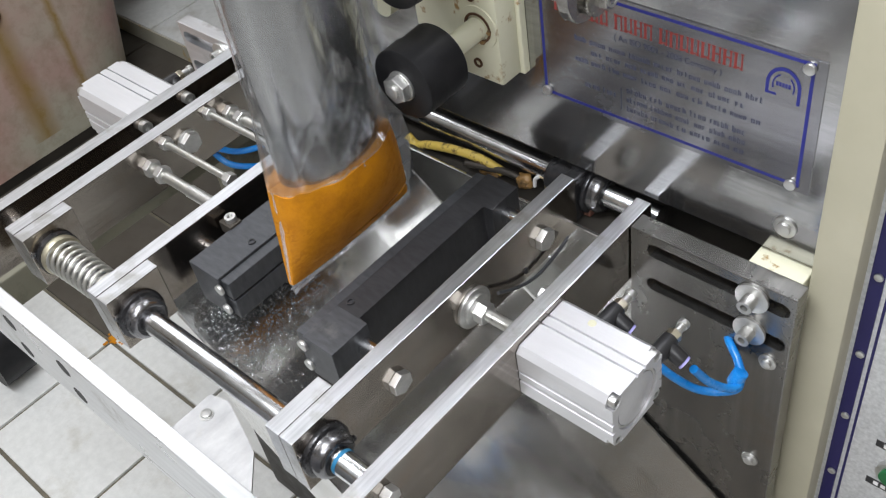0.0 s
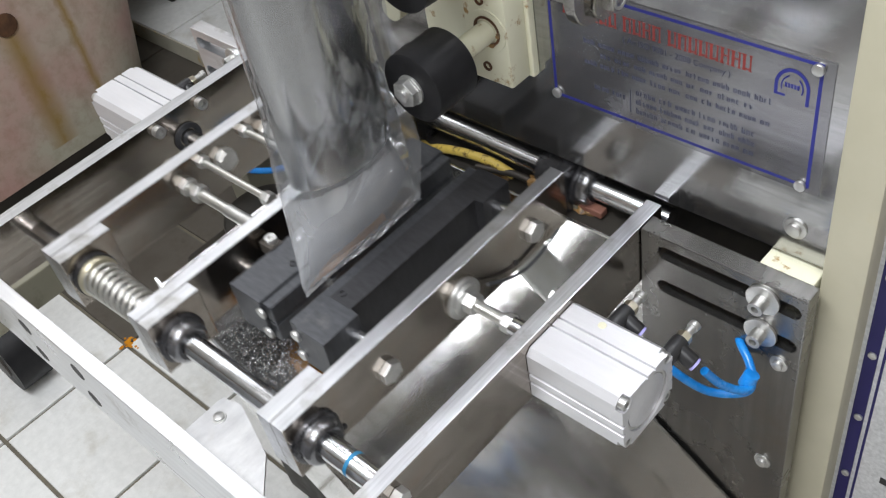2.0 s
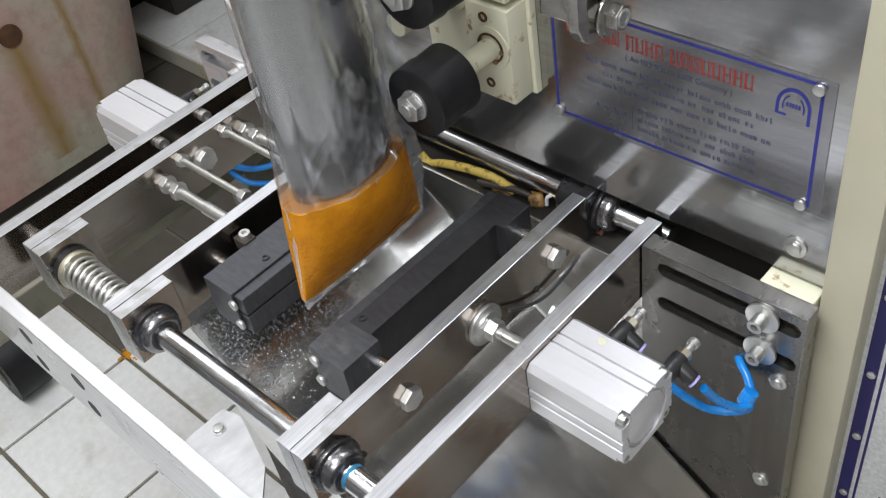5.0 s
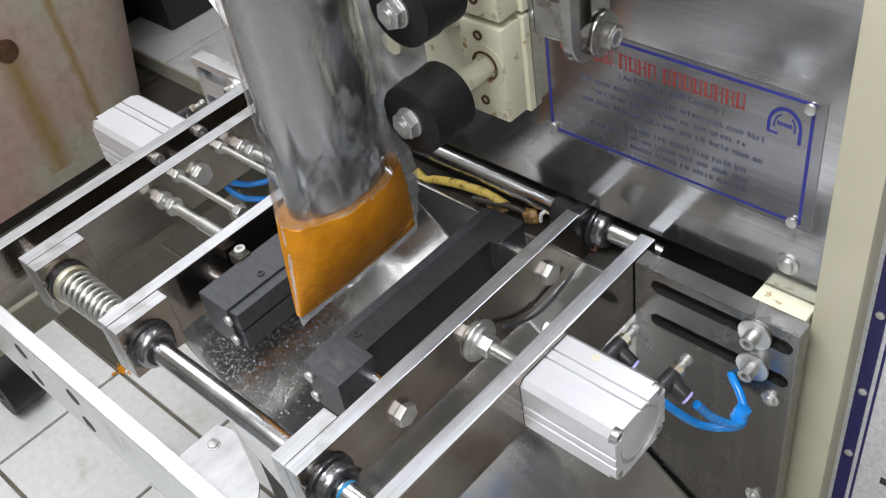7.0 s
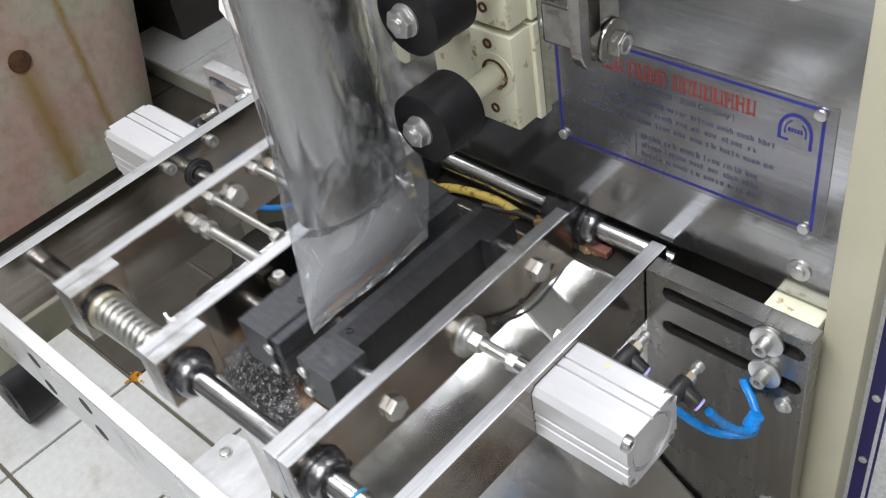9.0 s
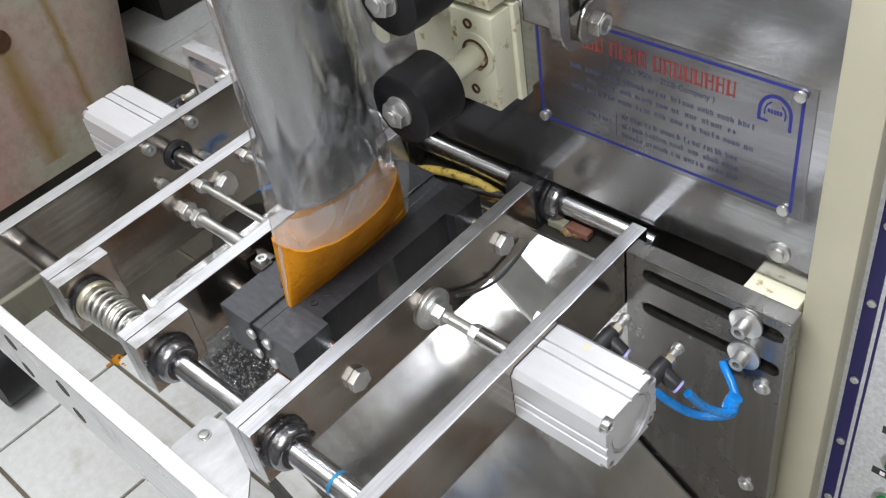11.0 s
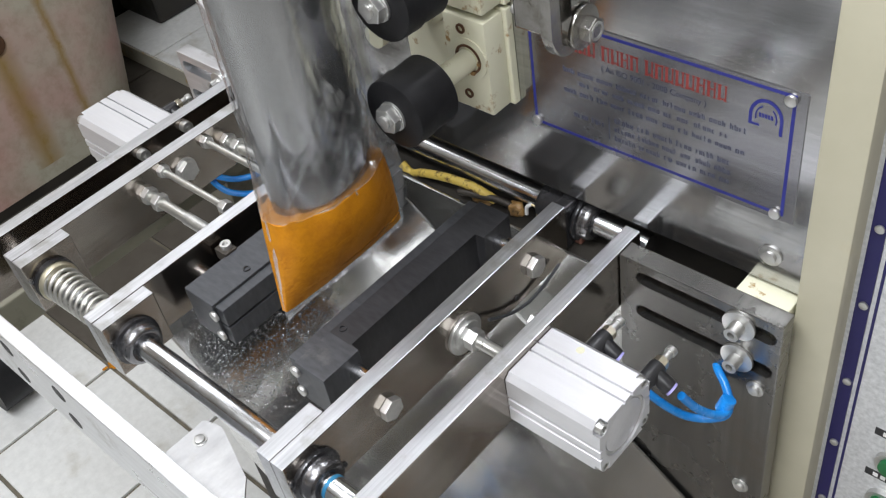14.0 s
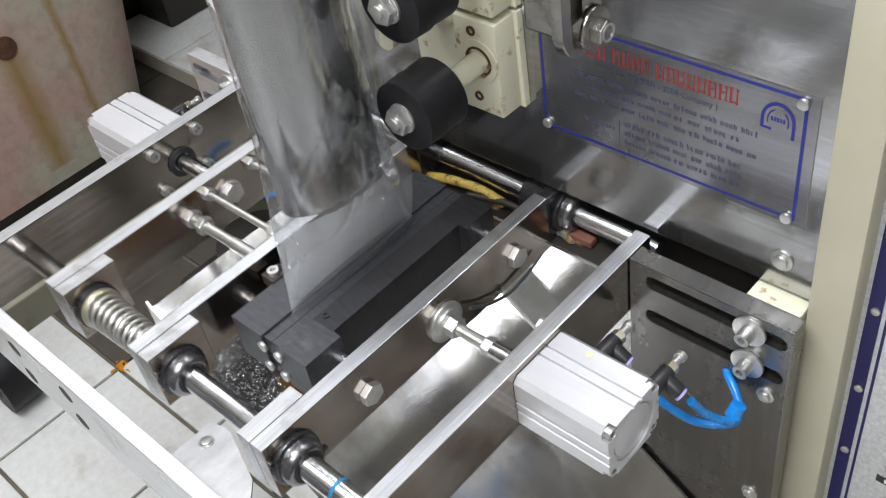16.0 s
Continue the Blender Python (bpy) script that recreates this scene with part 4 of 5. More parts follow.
def slotted_arm():
    a = thing("slotted_arm", (0.0, -0.03, 0.26), "worn steel slotted arm with flanged bolt and lug", "arm")
    x0, x1, yf, r, zc = 0.010, 0.020, -0.069, 0.024, 0.284
    yc = yf + r
    pts = [(yf, 0.40), (yf, zc)] + [(yc - r * math.cos(t), zc - r * math.sin(t)) for t in [i * math.pi / 12 for i in range(1, 12)]] + [(yc + r, zc), (yc + r, 0.40)]
    arm = part("arm", outline(pts, "x", x0, x1, 0.0012), WORN, a)
    n, pr, ys = 8, 0.0068, -0.051
    slot = [(ys + pr * math.cos(math.pi * i / n), 0.33 + pr * math.sin(math.pi * i / n)) for i in range(n + 1)] + [(ys - pr * math.cos(math.pi * i / n), 0.277 - pr * math.sin(math.pi * i / n)) for i in range(n + 1)]
    cut(arm, [outline(slot, "x", x0 - 0.01, x1 + 0.01)])
    lug = part("lug", box(-0.020, 0.0095, -0.064, -0.040, 0.281, 0.316, 0.002), WORN, a)
    part("lug_screw", rod((-0.020, -0.056, 0.292), (-0.026, -0.056, 0.292), 0.0042, 14, bevel=0.0008), BOLT, lug, smooth=True)
    bolt = part("bolt_flange", rod((x1 + 0.001, -0.034, 0.278), (x1 + 0.0045, -0.034, 0.278), 0.0180, 36, bevel=0.0012), WORN, a, smooth=True)
    part("bolt_head", rod((x1 + 0.0045, -0.034, 0.278), (x1 + 0.015, -0.034, 0.278), 0.0105, 6, bevel=0.001), WORN, bolt)
    part("bolt_boss", ring((x1 + 0.015, -0.034, 0.278), (x1 + 0.0156, -0.034, 0.278), 0.0055, 0.0075, 24), BOLT, bolt, smooth=True)
    part("shaft", rod((-0.005, -0.045, 0.302), (-0.005, PANEL_Y, 0.302), 0.0075, 24), WORN, a, smooth=True)
    c = thing("air_fitting", (0.115, 0.03, 0.31), "blue air hose on a steel fitting", "fitting", "air fittings")
    part("fitting", rod((0.135, PANEL_Y, 0.325), (0.135, 0.02, 0.325), 0.012, 24, bevel=0.002), BOLT, c, smooth=True)
    part("hose", sweep([(0.09, 0.04, 0.33), (0.10, 0.02, 0.325), (0.115, 0.02, 0.34), (0.12, 0.03, 0.40)], 0.005), HOSE, c, "blue air hose", True)


slotted_arm()


# ---- draw-off rollers and bearing blocks ----
def bearing_block(z0, z1):
    b = thing("bearing_block", (-0.155, 0.03, z0), "chipped cream painted bearing block on the front panel", "bearing block", "bearing blocks")
    bk = part("block", box(-0.183, -0.131, 0.018, 0.046, z0, z1, 0.0025), CREAMBLK, b, smooth=True)
    part("backing", box(-0.176, -0.127, 0.046, PANEL_Y, z0 - 0.002, z1 + 0.002, 0.0015), CREAMBLK, b)
    for x, z in ((-0.160, z0 + 0.018), (-0.160, z1 - 0.012)):
        part("screw_hole", ring((x, 0.0185, z), (x, 0.0165, z), 0.0030, 0.0052, 20), RUST, bk, smooth=True)
    part("bush", ring((-0.154, 0.0185, z0 + 0.060), (-0.154, 0.0155, z0 + 0.060), 0.0135, 0.0158, 30), RUST, bk, "greasy rusted bush", True)
    rng = random.Random(int(z0 * 1000))
    bm = bmesh.new()
    for k in range(16):
        a = rng.uniform(3.3, 6.4)
        rr = 0.0150 + rng.uniform(-0.0015, 0.0015)
        m = Matrix.Translation((-0.154 + rr * math.cos(a), 0.0152, z0 + 0.060 + rr * math.sin(a))) @ Matrix.Diagonal((rng.uniform(0.0015, 0.0032), 0.0014, rng.uniform(0.0012, 0.0026), 1))
        bmesh.ops.create_icosphere(bm, subdivisions=1, radius=1.0, matrix=m)
    part("old_grease", bm, CAKED, bk, "brown caked grease round the bush", True)
    part("boss", ring((-0.154, 0.0185, z0 + 0.060), (-0.154, 0.0165, z0 + 0.060), 0.0158, 0.0225, 30), CREAMBLK, bk, smooth=True)


bearing_block(0.103, 0.206)
bearing_block(0.214, 0.335)


def rear_block(z0, z1):
    """The neighbouring block, set a little back, with its own bush for the shaft behind the rollers."""
    b = thing("bearing_block", (-0.215, 0.04, z0), "stained cream painted bearing block behind the draw rollers", "bearing block", "bearing blocks")
    bk = part("block", box(-0.246, -0.1865, 0.026, PANEL_Y, z0, z1, 0.0025), CREAMBLK, b, smooth=True)
    cx, cz = -0.205, z0 + 0.105
    part("boss", lathe_y(cx, 0.026, cz, [(0, 0.0125), (0, 0.0235), (-0.004, 0.0225), (-0.0055, 0.0200), (-0.0055, 0.0125)]), CREAMBLK, bk, smooth=True)
    part("old_grease", lathe_y(cx, 0.0205, cz, [(0, 0.0118), (0, 0.0150), (-0.001, 0.0142), (-0.0014, 0.0118)]), CAKED, bk, "brown grease round the shaft", True)
    for x, z in ((-0.1965, z0 + 0.020), (-0.1965, z1 - 0.022)):
        part("screw_hole", ring((x, 0.0265, z), (x, 0.0245, z), 0.0026, 0.0048, 20), RUST, bk, smooth=True)


def lathe_y(x, y, z, profile, seg=40):
    """A turned ring about a line along y; the profile is closed, in (offset, radius)."""
    bm = bmesh.new()
    loops = [[bm.verts.new((x + r * math.cos(2 * math.pi * i / seg), y + o, z + r * math.sin(2 * math.pi * i / seg))) for i in range(seg)] for o, r in profile]
    for a, b in zip(loops, loops[1:] + loops[:1]):
        for i in range(seg):
            bm.faces.new((a[i], a[(i + 1) % seg], b[(i + 1) % seg], b[i]))
    return bm


rear_block(0.103, 0.330)


def draw_roller(x, z, y0=-0.086, y1=-0.034):
    r = thing("draw_roller", (x, (y0 + y1) / 2, z), "black rubber draw-off roller on a cream shaft", "roller", "draw rollers")
    prof = [(y0, 0.0325), (y0 + 0.0015, 0.0345), (y0 + 0.022, 0.0355), (y0 + 0.0225, 0.0340), (y1 - 0.002, 0.0350), (y1, 0.0330)]
    bm = bmesh.new()
    seg = 48
    loops = [[bm.verts.new((x + rr * math.cos(2 * math.pi * i / seg), yy, z + rr * math.sin(2 * math.pi * i / seg))) for i in range(seg)] for yy, rr in prof]
    for a, b in zip(loops, loops[1:]):
        for i in range(seg):
            bm.faces.new((a[i], a[(i + 1) % seg], b[(i + 1) % seg], b[i]))
    bm.faces.new(loops[0])
    bm.faces.new(loops[-1])
    part("tyre", bm, RUBBER, r, smooth=True)
    part("shaft", rod((x, y1, z), (x, 0.05, z), 0.0115, 28), CREAMBLK, r, "cream painted shaft", True)
    part("washer", rod((x, y0, z), (x, y0 - 0.002, z), 0.0150, 24), BOLT, r, smooth=True)
    part("nut", rod((x, y0 - 0.002, z), (x, y0 - 0.011, z), 0.0135, 6, bevel=0.001), BOLT, r)
    part("stud", rod((x, y0 - 0.011, z), (x, y0 - 0.014, z), 0.0065, 20, bevel=0.001), BOLT, r, smooth=True)
    return r


ROLLERS = [draw_roller(-0.157, 0.160), draw_roller(-0.148, 0.276)]
sh = thing("back_shaft", (-0.20, -0.02, 0.20), "cream painted shaft behind the draw rollers", "shaft")
part("shaft", rod((-0.205, -0.05, 0.208), (-0.205, 0.05, 0.208), 0.0115, 28), CREAMBLK, sh, smooth=True)
part("collar", rod((-0.205, -0.004, 0.208), (-0.205, 0.012, 0.208), 0.0155, 28, bevel=0.001), CREAMBLK, sh, smooth=True)
wb = thing("spacer_block", (0.155, 0.043, 0.0), "cream painted spacer block with yellow grease", "block")
part("block", box(0.128, 0.181, 0.0325, PANEL_Y + 0.02, -0.028, -0.006, 0.002), CREAMBLK, wb)


# ---- air fittings on the cylinders ----
def speed_valve(x, y, z, side=1):
    v = thing("speed_valve", (x, y, z), "black elbow air valve with steel adjusting screw", "air valve", "air valves")
    part("stem", rod((x, y - 0.016, z), (x, y + 0.010, z), 0.0085, 24, bevel=0.001), PLASTIC, v, smooth=True)
    part("collar", rod((x, y + 0.010, z), (x, y + 0.018, z), 0.0075, 6, bevel=0.0006), BRASS, v)
    part("adjuster", rod((x, y + 0.018, z), (x, y + 0.032, z), 0.0042, 18, bevel=0.0006), BOLT, v, smooth=True)
    part("knob", rod((x, y + 0.028, z), (x, y + 0.034, z), 0.0056, 18, bevel=0.001), BOLT, v, smooth=True)
    el = part("elbow", rod((x, y + 0.002, z), (x + 0.018 * side, y + 0.002, z - 0.010), 0.0078, 24, bevel=0.001), PLASTIC, v, smooth=True)
    part("push_ring", rod((x + 0.018 * side, y + 0.002, z - 0.010), (x + 0.0200 * side, y + 0.0022, z - 0.0112), 0.0070, 24), RINGM, el, "pale violet push ring", True)


BRASS = surface("nickel_brass", (0.50, 0.45, 0.34), (0.62, 0.57, 0.46), (0.2, 0.35), 0.95, (60, 60, 60), 40, 0.05, 400)
RINGM = surface("violet_ring", (0.30, 0.28, 0.60), (0.36, 0.34, 0.66), (0.4, 0.5), 0.0)
speed_valve(0.1117, -0.076, -0.0273)
speed_valve(0.0556, -0.076, -0.0225)
speed_valve(-0.640, -0.060, -0.030)
hz = thing("air_hose", (0.136, -0.066, -0.052), "bright blue looped air hose tied in a bundle", "hose", "air hoses")
part("hose", sweep([(0.136, -0.066, -0.052), (0.145, -0.050, -0.082), (0.156, -0.030, -0.104), (0.158, -0.015, -0.105), (0.147, -0.004, -0.094), (0.133, 0.006, -0.090), (0.122, 0.020, -0.097)], 0.0042), HOSE, hz, smooth=True)
part("hose", sweep([(0.083, -0.060, -0.076), (0.106, -0.055, -0.094), (0.127, -0.040, -0.117), (0.149, -0.025, -0.120), (0.156, -0.012, -0.118), (0.146, 0.000, -0.103), (0.133, 0.010, -0.098), (0.124, 0.020, -0.100)], 0.0042), HOSE, hz, smooth=True)
part("cable_tie", rod((0.153, -0.02, -0.109), (0.157, -0.014, -0.095), 0.0075, 14, bevel=0.001), HOSE, hz, smooth=True)
hl = thing("air_hose", (-0.518, -0.014, -0.1), "bright blue air hose below the sliding bars", "hose", "air hoses")
part("hose", sweep([(-0.518, -0.014, -0.100), (-0.515, -0.037, -0.100), (-0.533, -0.061, -0.100), (-0.563, -0.073, -0.100), (-0.569, -0.074, -0.110), (-0.542, -0.070, -0.120), (-0.519, -0.044, -0.130), (-0.503, -0.017, -0.130)], 0.0042), HOSE, hl, smooth=True)
yc = thing("yellow_cable", (-0.316, 0.045, -0.069), "oily yellow cable behind the jaws", "cable")
part("sheath", sweep([(-0.322, 0.047, -0.058), (-0.308, 0.047, -0.067), (-0.285, 0.047, -0.057), (-0.247, 0.047, -0.047), (-0.215, 0.050, -0.046), (-0.195, 0.052, -0.050), (-0.180, 0.054, -0.056)], 0.0055), YELLOW, yc, smooth=True)
part("core", sweep([(-0.2250, 0.042, -0.054), (-0.2000, 0.048, -0.053), (-0.1750, 0.053, -0.052), (-0.1560, 0.056, -0.055)], 0.0042), DARKMETAL, yc, "grease-blackened cable end", True)


FADED = surface("faded_red_plastic", (0.12, 0.05, 0.035), (0.19, 0.085, 0.06), (0.4, 0.6), 0.0, (60, 60, 60), 40, 0.1, 300)
BRASSW = surface("bare_wire", (0.50, 0.40, 0.24), (0.62, 0.52, 0.34), (0.3, 0.4), 0.9)


def grease_lump(at, size, seed):
    """An uneven lump of old grease and dust."""
    g = thing("grease_lump", at, "brown caked grease and powder on the ledge behind the jaws", "grease", "grease lumps", "stuff")
    bm = bmesh.new()
    bmesh.ops.create_icosphere(bm, subdivisions=3, radius=1.0)
    for v in bm.verts:
        k = 1 + 0.45 * noise.noise(v.co * 1.7 + Vector((seed, 0, 0))) + 0.2 * noise.noise(v.co * 4.5 + Vector((0, seed, 0)))
        v.co = Vector(at) + Vector((v.co.x * size[0] * k, v.co.y * size[1] * k, v.co.z * size[2] * k))
    part("lump", bm, CAKED, g, smooth=True)


grease_lump((-0.152, 0.056, -0.056), (0.011, 0.008, 0.008), 3)
grease_lump((-0.200, 0.054, -0.062), (0.016, 0.008, 0.007), 9)
grease_lump((-0.085, 0.058, -0.062), (0.014, 0.010, 0.007), 15)
tg = thing("wire_marker", (-0.133, 0.055, -0.055), "white sleeve on a bare wire end behind the jaws", "wire marker", "wire markers")
part("sleeve", sweep([(-0.136, 0.055, -0.056), (-0.1345, 0.055, -0.045), (-0.1295, 0.057, -0.040)], 0.0022), WHITEINK, tg, smooth=True)
part("wire", sweep([(-0.1295, 0.057, -0.040), (-0.124, 0.058, -0.043), (-0.123, 0.058, -0.058)], 0.0016), BRASSW, tg, smooth=True)
tg = thing("wire_marker", (-0.097, 0.055, -0.060), "white and faded red connector on the oily ledge", "connector", "wire markers")
part("body", box(-0.112, -0.090, 0.050, 0.062, -0.062, -0.053, 0.0015), DIM_CREAM, tg)
part("plug", box(-0.089, -0.060, 0.052, 0.064, -0.062, -0.053, 0.002), FADED, tg, "faded red plug")



# ---- details of the sliding bars ----
def bar_details():
    b, c, d = CAR_B, CAR_C, CAR_D
    part("piston_rod", rod((-0.537, -0.115, -0.045), (-0.655, -0.115, -0.045), 0.0105, 28), CHROME, b, "chrome piston rod", True)
    for y, z, r, end in ((-0.184, -0.030, 0.0066, -0.362), (-0.156, -0.012, 0.0042, -0.400), (-0.090, -0.012, 0.0042, -0.400), (-0.062, -0.030, 0.0066, -0.362)):
        thick = r > 0.005
        part("tie_rod", rod((-0.5185, y, z), (end, y, z), r, 20), ZINC, b, "threaded steel tie rod", True)
        n = 0.0115 if thick else 0.0085
        part("nut", rod((-0.5185, y, z), (-0.5095, y, z), n, 6, bevel=0.0008), BOLT, b)
        if thick:
            part("nut", rod((-0.498, y, z), (-0.488, y, z), n, 6, bevel=0.0008), BOLT, b)
            part("sleeve", rod((-0.440, y, z), (end, y, z), r + 0.0012, 20), BOLT, b, smooth=True)
        else:
            part("nut", rod((end - 0.001, y, z), (end + 0.010, y, z), n, 6, bevel=0.0008), BOLT, b)
    hex_bolt((-0.5185, -0.127, -0.030), (1, 0, 0), 0.0135, 0.008, b, 0.0150)
    ring_y, ring_z = -0.33, -0.037
    part("bearing_flange", ring((-0.499, ring_y, ring_z), (-0.492, ring_y, ring_z), 0.0128, 0.0250, 36), BEAR, b, smooth=True)
    part("spring", helix((-0.490, ring_y, ring_z), 0.060, 0.0198, 0.0021, 6.0, r1=0.0180), SPRING, b, "bright coil spring", True)
    part("spring_seat", lathe_x(-0.492, ring_y, ring_z, [(0, 0.0135), (0, 0.0232), (0.0035, 0.0238), (0.007, 0.0222), (0.007, 0.0135)]), SEATM, b, "yellowed steel spring seat", True)
    part("spring", helix((-0.430, ring_y, ring_z), 0.053, 0.0180, 0.0021, 5.4, r1=0.0172), SPRING, c, "bright coil spring", True)
    for t, x in ((c, -0.341), (d, -0.067), (b, -0.499)):
        cap_screw((x, ring_y - 0.0235, ring_z + 0.0145), (1, 0, 0), 0.0034, 0.0022, t, BEARLIGHT)
    # clamp screw beside the jaw
    cap_screw((-0.345, -0.197, -0.0155), (0, 0, 1), 0.0062, 0.006, c)
    part("clamp", box(-0.356, -0.336, -0.206, -0.190, -0.030, -0.0155, 0.001), DARKMETAL, c)
    # pull stud to the near cylinder, with washers and lock nut
    part("washer", rod((-0.067, -0.130, -0.038), (-0.063, -0.130, -0.038), 0.0225, 36, bevel=0.0008), BOLT, d, smooth=True)
    part("washer", rod((-0.063, -0.130, -0.038), (-0.059, -0.130, -0.038), 0.0170, 36, bevel=0.0008), BOLT, d, smooth=True)
    part("nut", rod((-0.059, -0.130, -0.038), (-0.047, -0.130, -0.038), 0.0115, 6, bevel=0.001), BOLT, d)
    part("threaded_stud", helix((-0.047, -0.130, -0.038), 0.034, 0.0052, 0.0011, 22, 6), ZINC, d, smooth=True)
    part("stud", rod((-0.047, -0.130, -0.038), (0.060, -0.130, -0.038), 0.0055, 24), ZINC, d, smooth=True)
    part("nut", rod((-0.013, -0.130, -0.038), (-0.003, -0.130, -0.038), 0.0100, 6, bevel=0.001), BOLT, d)
    part("piston_rod", rod((-0.003, -0.130, -0.038), (0.095, -0.130, -0.038), 0.0095, 28), CHROME, d, "chrome piston rod", True)
    for y, z in ((-0.237, -0.040), (-0.020, -0.036)):
        hex_bolt((-0.067, y, z), (1, 0, 0), 0.0125, 0.008, d, 0.0)
    for y in (-0.30, -0.05):
        part("dowel", rod((-0.067, y, -0.058), (-0.0655, y, -0.058), 0.003, 16), GUNDARK, d, smooth=True)


SEATM = surface("yellowed_zinc", (0.46, 0.42, 0.30), (0.58, 0.54, 0.41), (0.3, 0.45), 0.8, (40, 40, 40), 40, 0.05, 300)
SPRING = surface("bright_spring_wire", (0.50, 0.49, 0.45), (0.62, 0.61, 0.57), (0.28, 0.40), 0.85, (60, 60, 60), 40, 0.03, 300)
bar_details()


# ---- control panel details ----
def control_details():
    y = PANEL_Y + 0.012
    c = thing("panel_border", (0.24, y, -0.2), "navy border bands with thin white line", "border band")
    part("band", box(0.2265, 0.2390, y - 0.0015, y, FLOOR, 0.75), BLUEP, c)
    part("thin_line", box(0.2430, 0.2455, y - 0.0008, y, FLOOR, 0.75), BLUEP, c)
    for z in (-0.094, -0.190, -0.290, -0.39, 0.01, 0.1, 0.2):
        part("screw", rod((0.234, y - 0.0015, z), (0.234, y - 0.0042, z), 0.0042, 22, bevel=0.001), BOLT, c, smooth=True)
    for z in (-0.182, -0.245):
        b = thing("push_button", (0.291, y, z), "green push button in a steel bezel", "push button", "push buttons")
        bz = part("bezel", ring((0.291, y, z), (0.291, y - 0.006, z), 0.0110, 0.0160, 32), BOLT, b, smooth=True)
        part("cap", rod((0.291, y, z), (0.291, y - 0.011, z), 0.0108, 28, bevel=0.0015), GREEN, bz, "green button cap", True)
        t = thing("label_strip", (0.285, y, z), "black label strip with white print", "label", "label strips")
        zc = z - 0.028 if z > -0.2 else z - 0.03
        sp = part("strip", box(0.268, 0.320, y - 0.0006, y, zc - 0.005, zc + 0.005), PLASTIC, t)
        for k in range(5):
            part("print_bar", box(0.276 + 0.0075 * k, 0.281 + 0.0075 * k, y - 0.0008, y - 0.0006, zc - 0.0028, zc + 0.0028), WHITEINK, sp)
    t = thing("label_strip", (0.285, y, -0.145), "black label strip with white print", "label", "label strips")
    part("strip", box(0.268, 0.320, y - 0.0006, y, -0.150, -0.140), PLASTIC, t)
    part("print_bar", box(0.276, 0.300, y - 0.0008, y - 0.0006, -0.148, -0.142), WHITEINK, t)


control_details()


# ---- water drops on the chute ----
def water_drops():
    m, nt, b = nodes_of("water")
    b.inputs["Base Color"].default_value = (0.9, 0.92, 0.94, 1)
    b.inputs["Roughness"].default_value = 0.03
    b.inputs["Metallic"].default_value = 0.0
    b.inputs["Transmission Weight"].default_value = 0.9
    b.inputs["IOR"].default_value = 1.33
    b.inputs["Coat Weight"].default_value = 1.0
    rng = random.Random(11)
    bm = bmesh.new()
    nrm = Vector((SL, 0, 1)).normalized()
    q = nrm.to_track_quat("Z", "Y")
    for k in range(7000):
        x, y = rng.uniform(-0.408, -0.245), rng.uniform(-0.280, -0.04)
        rim = 0.30 * noise.noise(Vector((x * 22, y * 22, 3.0))) + 0.22 * noise.noise(Vector((x * 70, y * 70, 8.0)))
        away = abs(x + 0.328 + 0.10 * (y + 0.2)) / 0.062 + max(0.0, y + 0.16) / 0.11
        if away + rim > rng.uniform(0.55, 1.05):
            continue
        r = 0.0005 + 0.0011 * rng.random() ** 2.2
        c = Vector((x, y, CH - SL * x)) + nrm * 0.0004
        turn, long = rng.uniform(0, 3.14), rng.uniform(1.0, 1.3)
        rings = []
        for h, wide in ((0.0, 1.0), (0.42, 0.86), (0.72, 0.5)):
            loop = []
            for i in range(7):
                u, v = r * wide * long * math.cos(i * 0.8976), r * wide * math.sin(i * 0.8976)
                loop.append(bm.verts.new(c + q @ Vector((u * math.cos(turn) - v * math.sin(turn), u * math.sin(turn) + v * math.cos(turn), r * h))))
            rings.append(loop)
        top = bm.verts.new(c + nrm * r * 0.82)
        for i in range(7):
            bm.faces.new((rings[0][i], rings[0][(i + 1) % 7], rings[1][(i + 1) % 7], rings[1][i]))
            bm.faces.new((rings[1][i], rings[1][(i + 1) % 7], rings[2][(i + 1) % 7], rings[2][i]))
            bm.faces.new((rings[2][i], rings[2][(i + 1) % 7], top))
    w = part("water_drops", bm, m, None, "scattered water drops on the stainless chute", True)
    tagged(w, "scattered clear water drops on the stainless chute", "water drops", "", "stuff")


water_drops()


def powder_spill():
    rng = random.Random(5)
    bm = bmesh.new()
    for k in range(46):
        a, d = rng.uniform(0, 6.28), abs(rng.gauss(0, 0.010))
        x, y, r = -1.158 + d * math.cos(a) * 1.3, -0.150 + d * math.sin(a), rng.uniform(0.0015, 0.005)
        c = [bm.verts.new((x + r * math.cos(i * 1.0472), y + r * math.sin(i * 1.0472), FLOOR + 0.0002)) for i in range(6)]
        top = bm.verts.new((x, y, FLOOR + r * 0.55))
        for i in range(6):
            bm.faces.new((c[i], c[(i + 1) % 6], top))
    w = part("powder_spill", bm, POWDER, None, "", True)
    tagged(w, "small spill of orange powder on the tile joint", "powder spill", "", "stuff")


powder_spill()


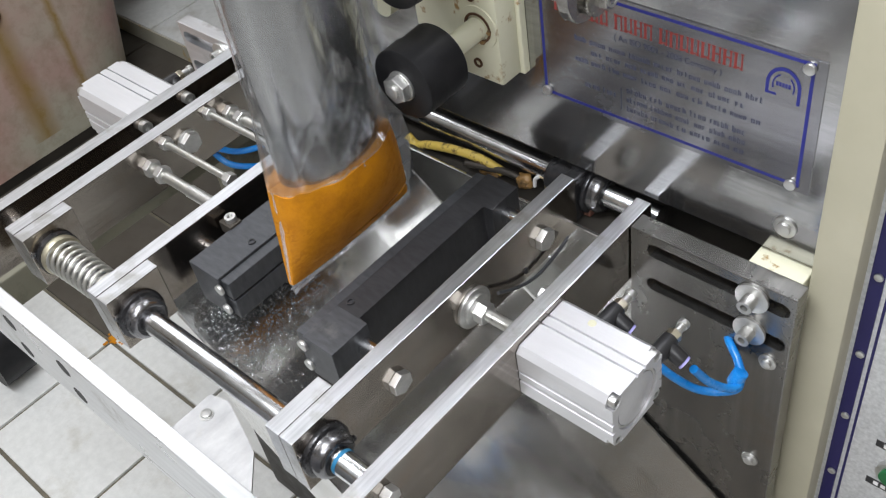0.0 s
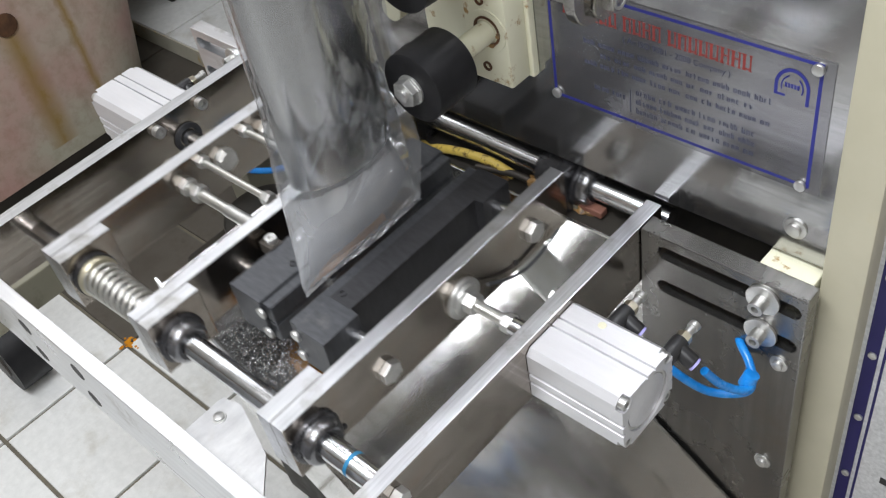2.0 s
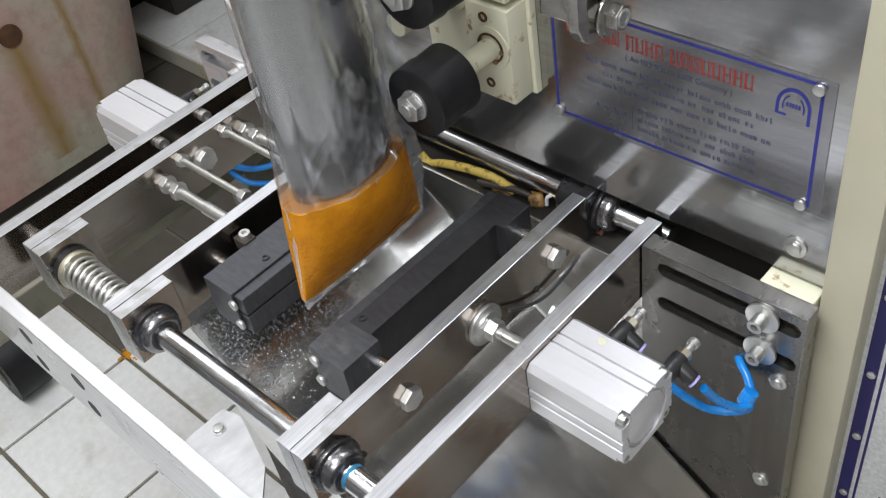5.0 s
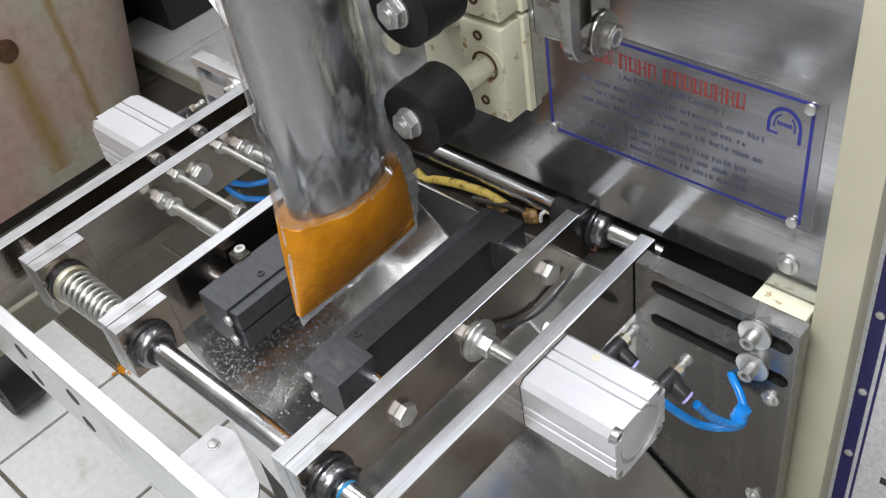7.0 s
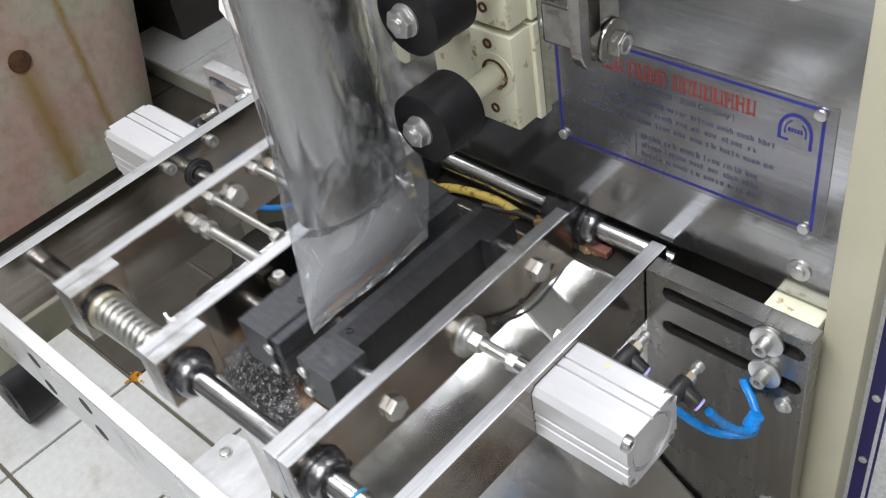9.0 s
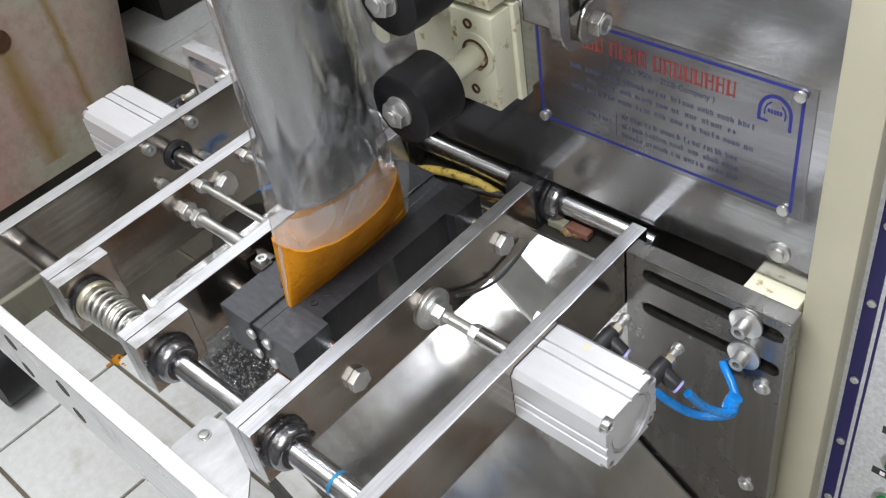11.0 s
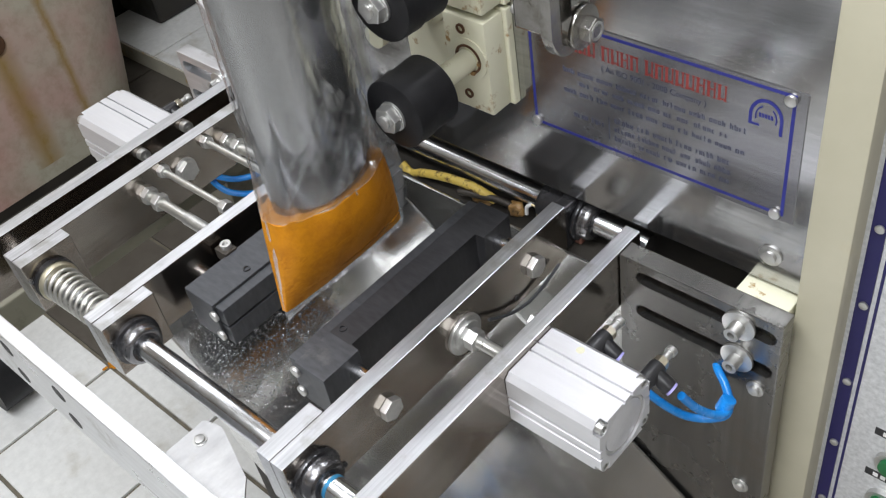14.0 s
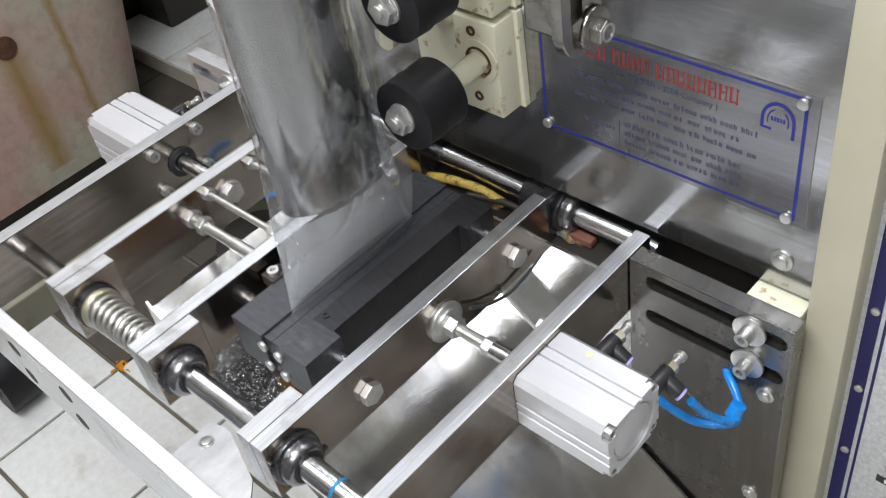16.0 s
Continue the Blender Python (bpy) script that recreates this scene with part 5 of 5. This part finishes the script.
# ---- fin seam of the film ----
def fin_seam():
    bm = bmesh.new()
    rows = []
    for j in range(70):
        z = -0.030 + 0.009 * j
        k = min(max((z + 0.03) / 0.12, 0), 1)
        y0 = YC + 0.080 - 0.026 * k
        row = []
        for i in range(7):
            s = i / 6
            w = noise.noise(Vector((s * 2, z * 16, 5))) * 0.006 * (0.3 + s)
            row.append(bm.verts.new((XS + 0.012 * k + w, y0 + (0.008 + 0.024 * min(k * 1.6, 1)) * s, z)))
        rows.append(row)
    for a, b in zip(rows, rows[1:]):
        for i in range(6):
            bm.faces.new((a[i], a[i + 1], b[i + 1], b[i]))
    part("fin_seam", bm, FILM_FIN, SLEEVE, "folded clear fin seam", True)


FILM_FIN = film_material("fin_film", 0.26)
fin_seam()


# ---- what moves ----
def slide(ob, rows):
    o = ORG[ob]
    walk(ob, [(t, pose(o.x + d[0], o.y + d[1], o.z + d[2])) for t, d in rows])


def jaw_rows(first, meet, rest):
    """Shut in a quarter second, meet a little off the middle, then settle on it."""
    rows = [(0.0, (0, 0, 0))]
    for a, b in CYCLES:
        rows += [(a, (0, 0, 0)), (a + 0.07, (first * 0.25, 0, 0)), (a + 0.17, (first, 0, 0)), (a + 0.27, (meet, 0, 0))]
        if b < 16:
            rows += [(a + 0.42, (meet, 0, 0)), (a + 0.60, (rest, 0, 0)), (b, (rest, 0, 0)), (b + 0.30, (0, 0, 0))]
    return rows


CYCLES = [(1.83, 4.3), (8.83, 11.2), (15.73, 20.0)]
PULLS = [1.13, 8.15, 15.08]  # the film is drawn down
DROPS = [-9.0, 3.15, 10.15]  # the powder falls into the pouch
PULL = -0.172


def pouch_rows(k, start):
    """A pouch hangs, is drawn down between the jaws, cut off, and slides away down the chute."""
    p = PULLS[k]
    rows = list(start)
    rows += [(p, (0, 0, 0)), (p + 0.08, (0, 0, PULL * 0.10)), (p + 0.48, (0.012, 0, PULL * 0.92)), (p + 0.60, (0.024, 0, PULL)), (p + 0.75, (0.024, 0, PULL)), (p + 0.90, (0, 0, PULL))]
    if p < 14:
        # it sways twice below the shut jaws, and drops off as they open
        for at in (p + 1.12, p + 1.62):
            rows += [(at - 0.12, (0, 0, PULL)), (at - 0.03, (0.021, 0, PULL)), (at + 0.06, (0.021, 0, PULL)), (at + 0.16, (0, 0, PULL))]
        c = CYCLES[k][1]
        rows += [(c + 0.02, (0, 0, PULL)), (c + 0.12, (0.04, 0, PULL - 0.07)), (c + 0.24, (0.20, 0, PULL - 0.20)), (c + 0.45, (0.60, 0, PULL - 0.50)), (c + 0.8, (0.70, 0, PULL - 0.56))]
    rows += [(16.0, rows[-1][1])]
    return rows


def motions():
    slide(CAR_B, jaw_rows(0.046, 0.070, 0.067))
    slide(CAR_C, jaw_rows(0.047, 0.066, 0.0525))
    slide(CAR_D, jaw_rows(-0.027, -0.036, -0.0495))
    for k in range(3):
        for j, charge in enumerate(FILL[k]):
            start = [(0.0, (0, 0, 0))]
            if k:
                d = DROPS[k] + 0.40 * j
                start = [(0.0, (0, 0, 0.62)), (d, (0, 0, 0.62)), (d + 0.05, (0, 0, 0.40)), (d + 0.11, (0, 0, 0.0))]
            slide(charge, pouch_rows(k, start))
        c = CYCLES[k - 1][0] + 0.3
        start = [(0.0, (0, 0, 0))] if k == 0 else [(0.0, (0, 0, 0.62)), (PULLS[k - 1], (0, 0, 0.62)), (c - 0.3, (0, 0, 0.0))]
        slide(POUCHES[k], pouch_rows(k, start))
    for k, grains in enumerate(TRICKLES):
        d = CYCLES[k][0] + 0.30
        rows = pouch_rows(k + 1, [(0.0, (0, 0, 0.62)), (d, (0, 0, 0.62)), (d + 0.25, (0, 0, 0.0)), (DROPS[k + 1] + 0.05, (0, 0, 0)), (DROPS[k + 1] + 0.20, (0, 0, 0))])
        # the charge that follows pushes the grains into its middle
        slide(grains, [(t, (m[0] - 0.02, m[1], m[2]) if t > DROPS[k + 1] + 0.1 else m) for t, m in rows])
    for r in ROLLERS:
        o, turn, rows = ORG[r], 0.0, [(0.0, 0.0)]
        for p in PULLS:
            rows.append((p, turn))
            for i in range(1, 5):
                rows.append((p + 0.18 * i, turn + 62 * i))
            turn += 248
        rows.append((16.0, turn))
        walk(r, [(t, pose(o.x, o.y, o.z, 0, a, 0)) for t, a in rows])


motions()
